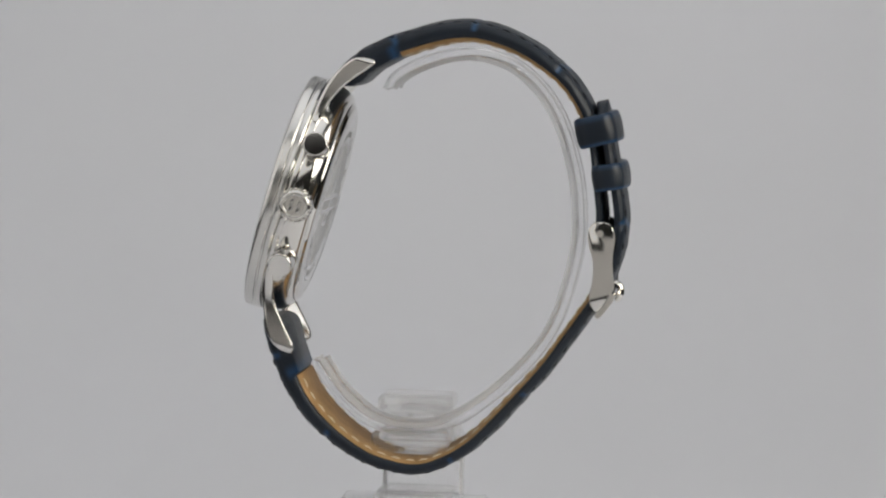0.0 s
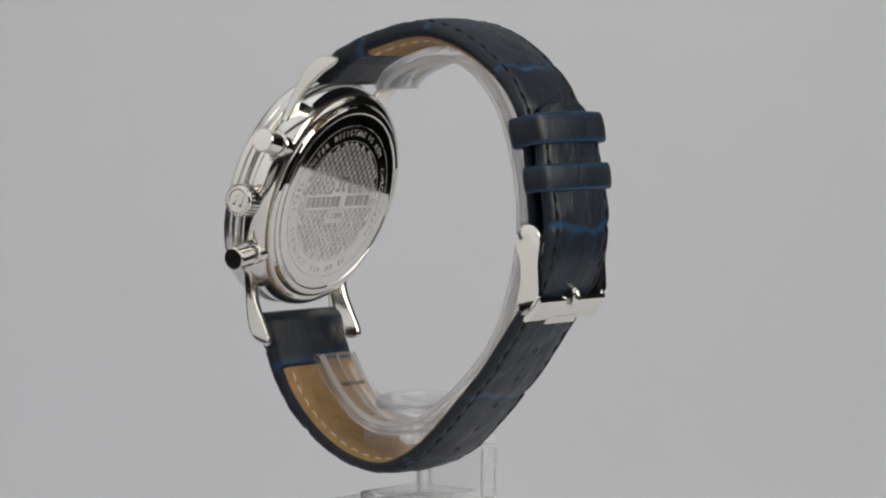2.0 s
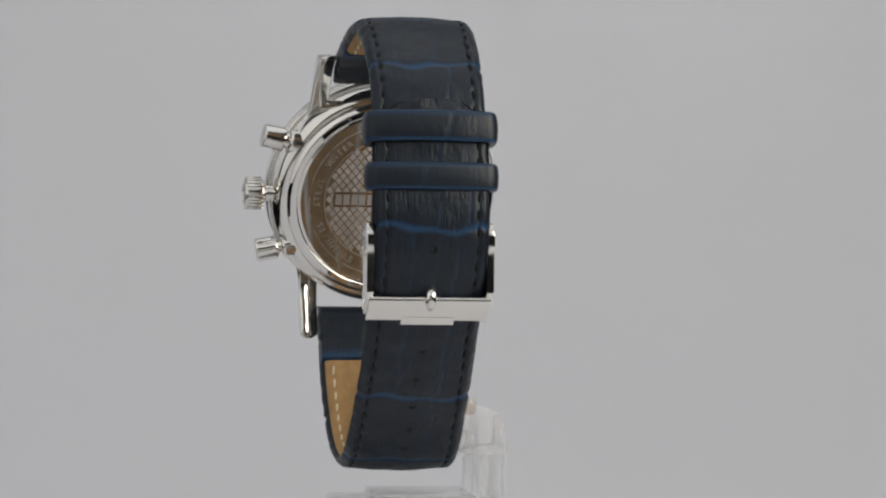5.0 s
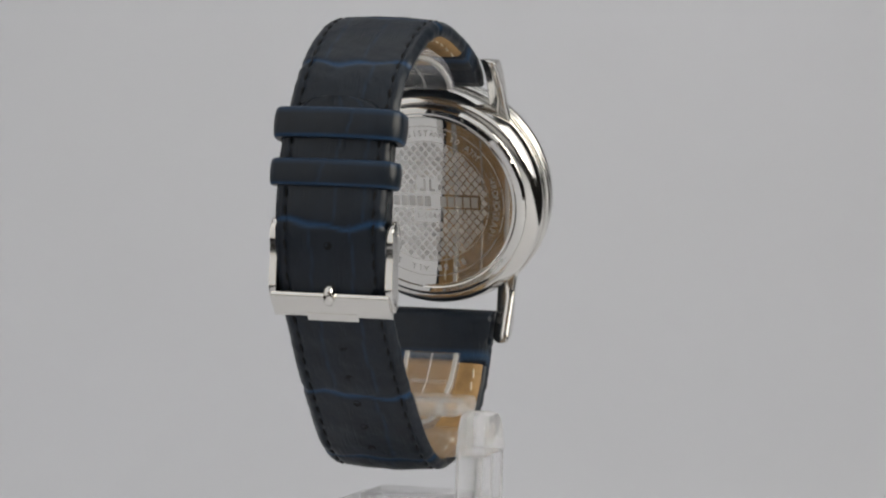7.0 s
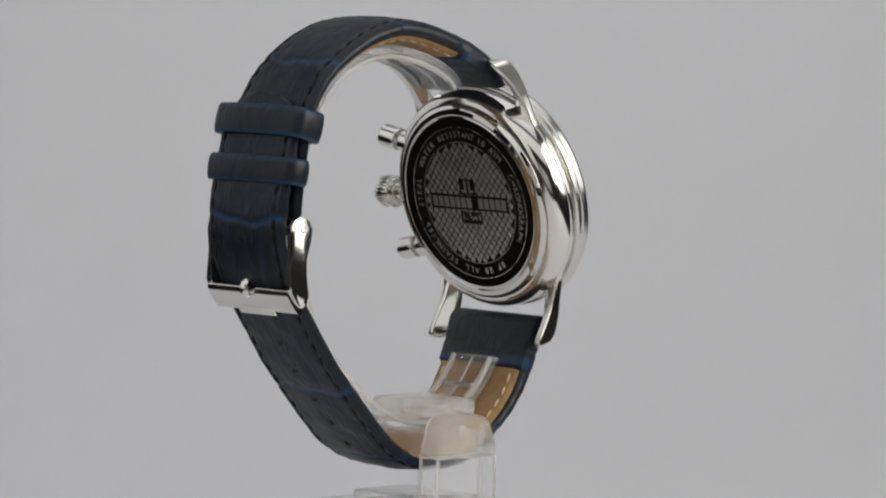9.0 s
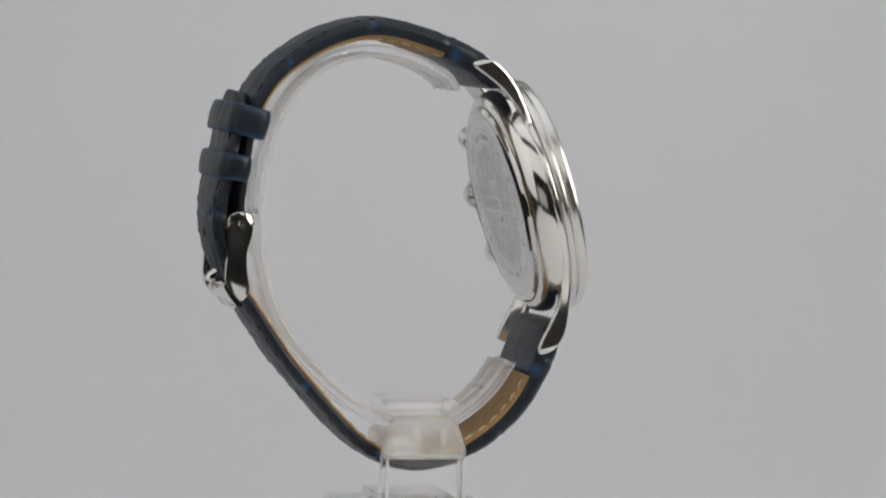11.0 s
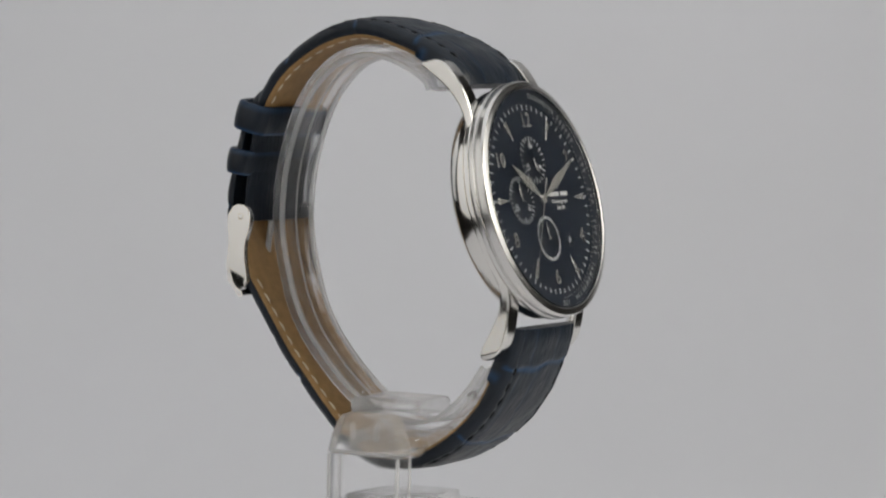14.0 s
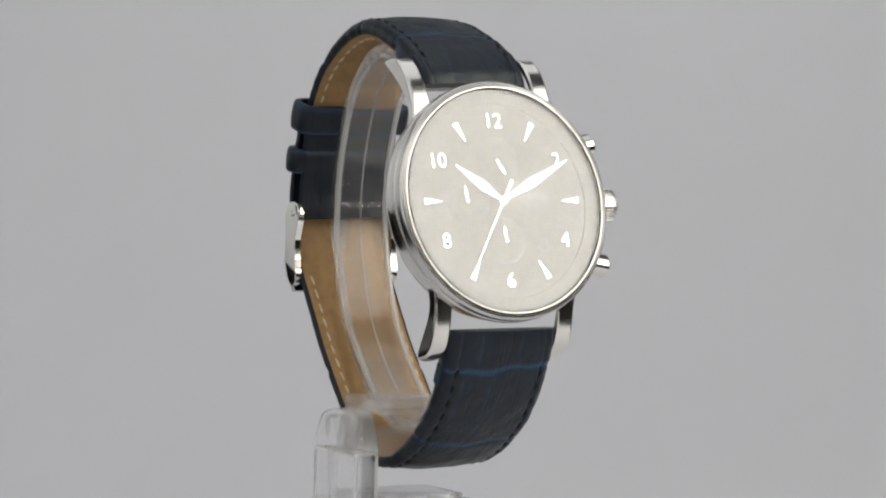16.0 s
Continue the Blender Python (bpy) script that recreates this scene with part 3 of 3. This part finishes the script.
    at.data.foreach_set("value", [verts[n // row][n % row][1] for n in range(len(ob.data.vertices))])
    return ob, s, p, nor


def strap_lining(strap, s, p, nor, s0, s1, label):
    rings = []
    for i in range(len(s)):
        if not s0 <= s[i] <= s1:
            continue
        x, z, th = p[i]
        w = half_width(x)
        pts = [(-0.9 * w, -th * 0.72), (-0.6 * w, -th * 0.7), (0.6 * w, -th * 0.7), (0.9 * w, -th * 0.72), (0.93 * w, -th * 0.82), (0.88 * w, -th * 0.96), (0.7 * w, -th), (0, -th * 1.01), (-0.7 * w, -th), (-0.88 * w, -th * 0.96), (-0.93 * w, -th * 0.82)]
        rings.append([(p[i, 0] + nor[i, 0] * o, middle(x) + y, p[i, 1] + nor[i, 1] * o) for y, o in pts])
    return part("lining", tube_mesh(rings), TAN, strap, label, sharp=50)


def stitches(strap, s, p, nor, s0, s1, inner, mat, label):
    bm = bmesh.new()
    gap = 3.0
    for sign in (-1, 1):
        t = s0
        while t + 2.1 < s1:
            rings = []
            for k in range(5):
                u = t + 2.0 * k / 4
                x, z, th = (np.interp(u, s, p[:, j]) for j in range(3))
                nx, nz = np.interp(u, s, nor[:, 0]), np.interp(u, s, nor[:, 1])
                bend = math.sin(math.pi * k / 4)
                off = -th * 0.985 - 0.12 * bend + 0.06 if inner else -0.58 + 0.26 * bend
                r = (0.2 if inner else 0.22) * (0.55 + 0.45 * bend)
                yy = middle(x) + sign * half_width(x) * 0.80 + 0.12 * (k - 2) * sign * 0.4
                rings.append([(x + nx * (off + r * math.sin(a)), yy + 1.1 * r * math.cos(a), z + nz * (off + r * math.sin(a))) for a in np.linspace(0, 2 * math.pi, 7)[:-1]])
            join(bm, tube_mesh(rings))
            t += gap
    return tagged(part("stitching", bm, mat, strap, label), kind="stuff")


def eyelet(strap, s, p, nor, x, z):
    i = int(np.argmin((p[:, 0] - x) ** 2 + (p[:, 1] - z) ** 2))
    q = p[i]
    out = Vector((nor[i, 0], 0, nor[i, 1]))
    m = Matrix.Translation(Vector((q[0], middle(q[0]), q[1])) + out * swell(s[i], 0.0, -1)) @ out.to_track_quat("Z", "Y").to_matrix().to_4x4()
    # No opening is cut: a near-black plug stands for the shade inside.
    part("hole", lathe([(0, 0.2), (0.55, 0.2), (0.66, 0.26), (0.74, 0.18), (0.76, -0.6), (0, -0.6)], 20, m), HOLE_SHADE, strap, "near-black plug for the shade in a punched hole")


def keeper(watch, centre, along, out_half, along_half, label):
    """A closed leather loop round both strap ends."""
    a = Vector((along[0], 0, along[1])).normalized()
    o = Vector((a.z, 0, -a.x))
    yc, hw = middle(40), 11.15
    cx, cz = centre
    rings = []
    r = 1.9
    outline = []
    for ox, oy, a0 in ((1, 1, 0), (-1, 1, 90), (-1, -1, 180), (1, -1, 270)):
        for k in range(7):
            t = radians(a0 + 15 * k)
            outline.append((ox * (out_half - r) + r * math.cos(t), oy * (hw - r) + r * math.sin(t), math.cos(t), math.sin(t)))
    outline += [(out_half, y, 1.0, 0.0) for y in np.linspace(r - hw, hw - r, 40)[1:-1]]
    # the outer side is bowed over the strap
    outline = [(px - (1.15 * (py / hw) ** 2 - 0.25 if px > 0 else 0.0), py, nx, ny) for px, py, nx, ny in outline]
    sect = [(-0.35, -1.0), (-0.05, -0.98), (0.12, -0.86), (0.2, -0.72), (0.3, -0.4), (0.34, 0.1), (0.28, 0.5), (0.14, 0.82), (-0.05, 0.96), (-0.35, 1.0), (-1.05, 0.98), (-1.15, 0.9), (-1.15, -0.9), (-1.05, -0.98)]
    crease = []
    for n, (px, py, nx, ny) in enumerate(outline):
        ring = []
        for off, al in sect:
            sunk = 0.16 * max(0.0, 1 - abs(py - 0.25 * along_half * al - (2.9 if out_half > 3 else -1.6)) / 0.4) if px > 0 else 0.0
            w = Vector((cx, yc, cz)) + o * (px + nx * (off - sunk)) + Vector((0, py + ny * off, 0)) + a * (al * along_half)
            ring.append(w)
            rim = 0.75 if al < -0.8 and off > -0.2 else 0.45 if al > 0.8 and off > -0.5 else 0.0
            scale_line = max(0.0, 1 - abs(py - 0.25 * along_half * al - (2.9 if out_half > 3 else -1.6)) / 0.32) if px > 0 else 0.0
            crease.append(max(rim, 0.4 * scale_line))
        rings.append(ring)
    rings.append(rings[0])
    crease += crease[:len(sect)]
    bm = tube_mesh(rings, False)
    ob = part("strap_keeper", bm, NAVY, watch, label, sharp=50)
    at = ob.data.attributes.new("crease", "FLOAT", "POINT")
    at.data.foreach_set("value", crease)
    bmf = bmesh.new()
    bmf.from_mesh(ob.data)
    bmesh.ops.remove_doubles(bmf, verts=bmf.verts, dist=1e-7)
    bmf.to_mesh(ob.data)
    bmf.free()
    return ob


def build_strap(watch):
    upper = [(-14.2, 29.6, 4.4), (-13.2, 31.8, 4.6), (-11.6, 33.5, 4.6), (-9.6, 35.1, 4.5), (-7.5, 36.2, 4.4), (-4.5, 37.6, 4.2), (0.5, 39.2, 4.0), (5.5, 40.4, 3.9), (10.4, 40.6, 3.8), (15.4, 39.4, 3.6), (20.3, 37.1, 3.3), (25.1, 33.7, 3.0),
             (28.0, 30.9, 2.9), (29.9, 28.2, 2.8), (31.5, 25.0, 2.7), (32.3, 21.0, 2.4), (32.9, 17.0, 2.3), (33.4, 12.0, 2.2), (33.8, 8.0, 2.1), (33.85, 4.5, 2.3), (33.7, 3.2, 2.2)]
    ob, s, p, nor = strap_body("upper_strap", watch, upper, 1, [(-3.5, 37.8), (11, 40.5), (26, 32.9)], 13.6, False, 6, "padded navy leather strap with embossed scales")
    strap_lining(ob, s, p, nor, 13.5, s[-1] - 20, "smooth tan leather lining")
    stitches(ob, s, p, nor, 6, s[-1] - 3, False, THREAD_DARK, "dark thread")
    stitches(ob, s, p, nor, 14, s[-1] - 21, True, THREAD_PALE, "pale thread")
    lower = [(-25.85, -12.5, 4.3), (-25.65, -14.4, 4.4), (-25.1, -16.5, 4.4), (-24.1, -19.5, 4.3), (-22.1, -23.8, 4.0), (-19.7, -27.7, 3.7), (-16.3, -31.5, 3.5), (-12.1, -34.8, 3.3), (-6.8, -37.6, 3.0), (-1.0, -39.0, 2.8), (3.7, -38.8, 2.7),
             (8.2, -36.9, 2.6), (12.3, -34.0, 2.5), (16.4, -29.9, 2.5), (20.6, -25.2, 2.5), (24.9, -20.2, 2.5), (28.6, -14.9, 2.5), (31.2, -11.1, 2.5), (33.2, -8.0, 2.4), (34.8, -5.2, 2.4), (36.0, -2.2, 2.4), (37.0, 1.0, 2.3), (37.5, 4.5, 2.3), (37.5, 8.0, 2.3),
             (36.8, 12.0, 2.2), (35.8, 16.0, 2.1), (35.0, 20.0, 2.0), (34.2, 24.0, 2.0), (33.3, 27.4, 1.9)]
    ob, s, p, nor = strap_body("lower_strap", watch, lower, -1, [(-23.3, -19.0), (-13.2, -31.8), (8.5, -36.7), (21.2, -24.5), (37.5, 6.0)], 11.7, True, 7, "long navy leather strap with embossed scales")
    strap_lining(ob, s, p, nor, 11.6, s[-1] - 24, "smooth tan leather lining")
    stitches(ob, s, p, nor, 7, s[-1] - 6, False, THREAD_DARK, "dark thread")
    stitches(ob, s, p, nor, 12.8, s[-1] - 34, True, THREAD_PALE, "pale thread")
    for x, z in ((37.3, 2.4), (28.1, -15.6), (24.2, -21.1), (20.2, -25.8), (16.2, -30.2), (12.0, -34.3)):
        eyelet(ob, s, p, nor, x, z)
    keeper(watch, (32.0, 22.2), (-0.24, 0.97), 3.5, 2.65, "wide navy leather keeper with blue edges")
    keeper(watch, (34.3, 14.2), (-0.15, 0.99), 2.75, 2.3, "narrow navy leather keeper with a blue lower edge")
    # buckle
    yc = middle(40)
    plate = [(32.9, 6.5), (34.3, 6.3), (35.3, 5.2), (35.6, 3.4), (35.4, 1.5), (35.3, -0.5), (35.5, -3.0), (35.6, -5.2), (35.2, -6.4), (33.7, -8.3), (32.6, -9.1), (31.7, -8.2), (31.4, -6.8), (31.9, -3.5), (31.9, -0.5), (31.2, 2.0), (30.9, 3.8), (31.1, 5.2), (31.9, 6.2)]
    _, loop = spline(plate + plate[:1], 0.5)
    outline = [(a, b) for a, b in loop[:-1]]
    buckle = None
    for sign in (1, -1):
        m = Matrix(((1, 0, 0, 0), (0, 0, 1, yc + sign * 10.3), (0, 1, 0, 0), (0, 0, 0, 1)))
        bm = extrude_outline(outline, -0.6, 0.6, 0.25, m)
        b = part("buckle_cheek", bm, STEEL, watch, "curved polished buckle cheek", sharp=40)
        mp = Matrix(((1, 0, 0, 33.0), (0, 0, 1, yc + sign * 10.85), (0, 1, 0, 4.4), (0, 0, 0, 1)))
        part("pin_end", lathe([(0, -0.1), (0.62, -0.1), (0.62, 0.12), (0.4, 0.14), (0.35, 0.02), (0, 0.02)], 20, mp), STEEL, b, "small riveted pin end")
    bar = [(35.55, -6.0), (35.75, -6.4), (35.4, -7.4), (34.1, -9.2), (33.2, -10.1), (32.5, -10.0), (32.6, -9.4), (34.3, -7.2), (34.8, -6.1)]
    _, loop = spline(bar + bar[:1], 0.35)
    m = Matrix(((1, 0, 0, 0), (0, 0, 1, yc), (0, 1, 0, 0), (0, 0, 0, 1)))
    part("buckle_bar", extrude_outline([(a, b) for a, b in loop[:-1]], -10.4, 10.4, 0, m), STEEL, watch, "bent polished buckle bar", sharp=40)
    tab = [(33.9, -9.5), (33.1, -10.8), (32.3, -10.8), (32.6, -9.5)]
    part("buckle_tab", extrude_outline(tab, -4.6, 4.6, 0.15, m), STEEL, watch, "stepped middle of the bar")
    path = [(33.2, 3.2), (33.6, 0.0), (34.0, -3.0), (35.0, -4.4), (36.2, -5.2), (36.5, -6.2), (36.1, -7.4), (35.6, -7.9)]
    _, q = spline(path, 0.35)
    rings = []
    for k, (x, z) in enumerate(q):
        t = Vector((q[min(k + 1, len(q) - 1)] - q[max(k - 1, 0)]).tolist() + [0]).normalized()
        n = Vector((-t.y, t.x))
        r = 0.85 if k < len(q) - 3 else 0.85 - 0.12 * (k - len(q) + 4)
        rings.append([(x + n.x * 0.75 * r * math.sin(a), yc + r * math.cos(a), z + n.y * 0.75 * r * math.sin(a)) for a in np.linspace(0, 2 * math.pi, 13)[:-1]])
    part("buckle_prong", tube_mesh(rings), STEEL, watch, "polished buckle prong")
    pin = lathe([(0, -10.2), (0.7, -10.2), (0.7, 10.2), (0, 10.2)], 14, Matrix(((1, 0, 0, 33.0), (0, 0, 1, yc), (0, 1, 0, 4.4), (0, 0, 0, 1))))
    part("buckle_pin", pin, STEEL, watch)


def build_watch():
    watch = new("wrist_watch")
    watch.location.z = LIFT * MM
    tagged(watch, "polished steel chronograph with navy dial and navy leather strap", "watch")
    build_head(watch)
    build_strap(watch)
    return watch


# ---- the clear stand ----
def build_stand():
    stand = new("display_stand")
    stand.location.z = LIFT * MM
    tagged(stand, "clear acrylic watch stand with a sprung ring and a post", "display stand")
    ringpath = [(-6.2, 28.4), (-5.0, 30.6), (-3.0, 32.2), (0.3, 33.9), (5.1, 35.4), (10.1, 35.9), (15.0, 34.9), (19.0, 32.9), (22.9, 29.3), (25.6, 25.3), (27.4, 21.3), (28.7, 17.0), (29.6, 13.0), (30.1, 8.5), (30.2, 3.5), (29.6, -1.4),
                (28.4, -6.4), (26.8, -11.3), (24.3, -16.0), (21.3, -19.9), (17.4, -23.9), (13.3, -27.4), (9.0, -30.3), (4.0, -32.3), (-2.0, -32.6), (-6.8, -31.4), (-10.6, -29.0), (-14.4, -25.3), (-17.2, -21.2), (-17.8, -20.1)]

    def ring_sides(x, z):
        # the sprung ring drifts across as it goes round
        drift = min(1.0, max(0.0, (28 - x) / 42))
        end = 1.7 * min(1.0, max(0.0, (z - 20) / 9)) * min(1.0, max(0.0, (20 - x) / 20))
        return AXIS - 8.25 + 4.6 * drift + end, AXIS + 2.75 + 3.6 * drift + end

    s, p, tan = path_frame(ringpath, 0.8)
    nor = np.stack([-tan[:, 1], tan[:, 0]], 1)
    rings = []
    for i in range(len(s)):
        end = min(1.0, min(s[i], s[-1] - s[i]) / 1.2)
        k = 0.5 + 0.5 * math.sqrt(max(0, 1 - (1 - end) ** 2))
        b = 0.35 * k
        y0, y1 = ring_sides(p[i, 0], p[i, 1])
        sect = [(y0, -b), (y0 + b, 0), (y1 - b, 0), (y1, -b), (y1, -1.75 * k + b), (y1 - b, -1.75 * k), (y0 + b, -1.75 * k), (y0, -1.75 * k + b)]
        rings.append([(p[i, 0] + nor[i, 0] * o, y, p[i, 1] + nor[i, 1] * o) for y, o in sect])
    band = part("ring", tube_mesh(rings), ACRYLIC, stand, "open bent acrylic ring", sharp=30)
    # frosted rims along both edges and a low ridge along the middle
    for name, where, half, deep in (("rim", 0.0, 0.42, 2.35), ("rim", 1.0, 0.42, 2.35), ("ridge", 0.5, 0.14, 1.95)):
        rings = []
        for i in range(1, len(s) - 1):
            y0, y1 = ring_sides(p[i, 0], p[i, 1])
            y = y0 + half + (y1 - y0 - 2 * half) * where
            h = half * (1 + 0.25 * noise.noise((s[i] * 0.5, 5.0 * where, 2.0)))
            sect = [(y - h, -1.6), (y - h, -deep + 0.15), (y - h + 0.12, -deep), (y + h - 0.12, -deep), (y + h, -deep + 0.15), (y + h, -1.6)]
            rings.append([(p[i, 0] + nor[i, 0] * o, v, p[i, 1] + nor[i, 1] * o) for v, o in sect])
        part(name, tube_mesh(rings), ACRYLIC_EDGE, band, "frosted raised edge", sharp=30)
    for at in (s[-1] - 7.0, 58.0):
        i = int(np.argmin(abs(s - at)))
        out = Vector((nor[i, 0], 0, nor[i, 1]))
        turn = Matrix(((tan[i, 0], 0, out.x), (0, 1, 0), (tan[i, 1], 0, out.z))).to_4x4()
        y0, y1 = ring_sides(p[i, 0], p[i, 1])
        bm = block(-0.4, 0.4, y0 + 1.0, y1 - 1.0, -2.0, -1.5, 0.15)
        bm.transform(Matrix.Translation((p[i, 0], 0, p[i, 1])) @ turn)
        part("cross_rib", bm, ACRYLIC, band, "low clear rib across the ring")
    a = AXIS
    part("saddle", block(-6.0, 7.2, a - 1.0, a + 12.95, -29.0, -26.0, 1.1), ACRYLIC_BLOCK, stand, "clear block inside the ring")
    part("clamp", block(-6.8, 6.9, a - 3.5, a + 12.95, -36.1, -32.0, 1.1), ACRYLIC_BLOCK, stand, "clear block under the ring")
    # the post narrows to a rounded head that holds the ring's saddle
    def column(rows):
        rings = []
        for z, x0, x1, y0, y1, r in rows:
            ring = []
            for cx, cy, a0 in ((x1 - r, y1 - r, 0), (x0 + r, y1 - r, 90), (x0 + r, y0 + r, 180), (x1 - r, y0 + r, 270)):
                ring += [(cx + r * math.cos(radians(a0 + 22.5 * k)), a + cy + r * math.sin(radians(a0 + 22.5 * k)), z) for k in range(5)]
            rings.append(ring)
        return tube_mesh(rings)

    part("post", column([(-45.0, -6.1, 8.4, 13.2, 18.0, 0.5), (-35.75, -6.0, 8.3, 13.2, 18.0, 0.5)]), ACRYLIC_FOOT, stand, "clear square post", sharp=40)
    part("post_head", column([(-35.7, -5.6, 7.9, 13.4, 17.9, 0.9), (-35.4, -6.1, 8.4, 13.0, 18.3, 0.9), (-34.6, -6.1, 8.3, 13.0, 18.3, 0.9), (-32.0, -5.4, 7.6, 13.0, 18.2, 1.0), (-29.8, -4.7, 6.9, 13.0, 18.0, 1.2),
                              (-28.9, -4.2, 6.4, 13.0, 17.6, 1.4), (-28.5, -3.2, 5.6, 13.2, 16.6, 1.2)]), ACRYLIC_BLOCK, stand, "cloudy rounded head of the post", sharp=40)
    # Pale strips added to imitate the bright refracted lines at the post's edges.
    for x, y in ((-5.75, 13.5), (8.05, 13.5), (-5.75, 17.7), (8.05, 17.7)):
        part("corner_glint", block(x - 0.28, x + 0.28, a + y - 0.25, a + y + 0.25, -44.9, -35.8, 0.1), ACRYLIC_EDGE, stand, "pale strip for the bright line at the post's edge")
    for x in (-1.8, 3.05):
        part("rib", block(x - 0.5, x + 0.5, a + 18.1, a + 18.6, -33.0, -29.9, 0.2), ACRYLIC_BLOCK, stand, "small clear rib")
    part("foot_plate", block(-6.0, 7.2, a - 4.6, a + 12.95, -45.0, -43.1, 0.4), ACRYLIC_FOOT, stand, "flat clear foot")
    part("base", block(-13, 13, -13, 13, -47.0, -45.05, 0.6), ACRYLIC_FOOT, stand, "thin clear base plate")
    return stand


# ---- what turns ----
TURN = ((0.0, 0.0), (0.5, 7.61), (1.0, 14.68), (1.5, 21.46), (2.0, 29.36), (2.5, 36.2), (3.0, 44.1), (3.5, 50.96), (4.0, 58.79), (6.5, 94.6), (7.0, 101.66), (7.5, 109.14), (8.0, 116.54), (8.5, 123.92), (9.0, 131.26),
        (11.5, 168.2), (12.0, 175.3), (12.5, 182.54), (13.0, 189.95), (13.5, 197.5), (14.0, 204.6), (14.5, 211.76), (15.0, 218.67), (15.5, 225.79), (16.0, 233.09))


def motions():
    rows = [(t, pose(0, 0, LIFT * MM, 0, 0, -4.62 - turn)) for t, turn in TURN]
    walk(watch, rows)
    walk(stand, rows)


lights()
studio()
watch = build_watch()
stand = build_stand()
motions()
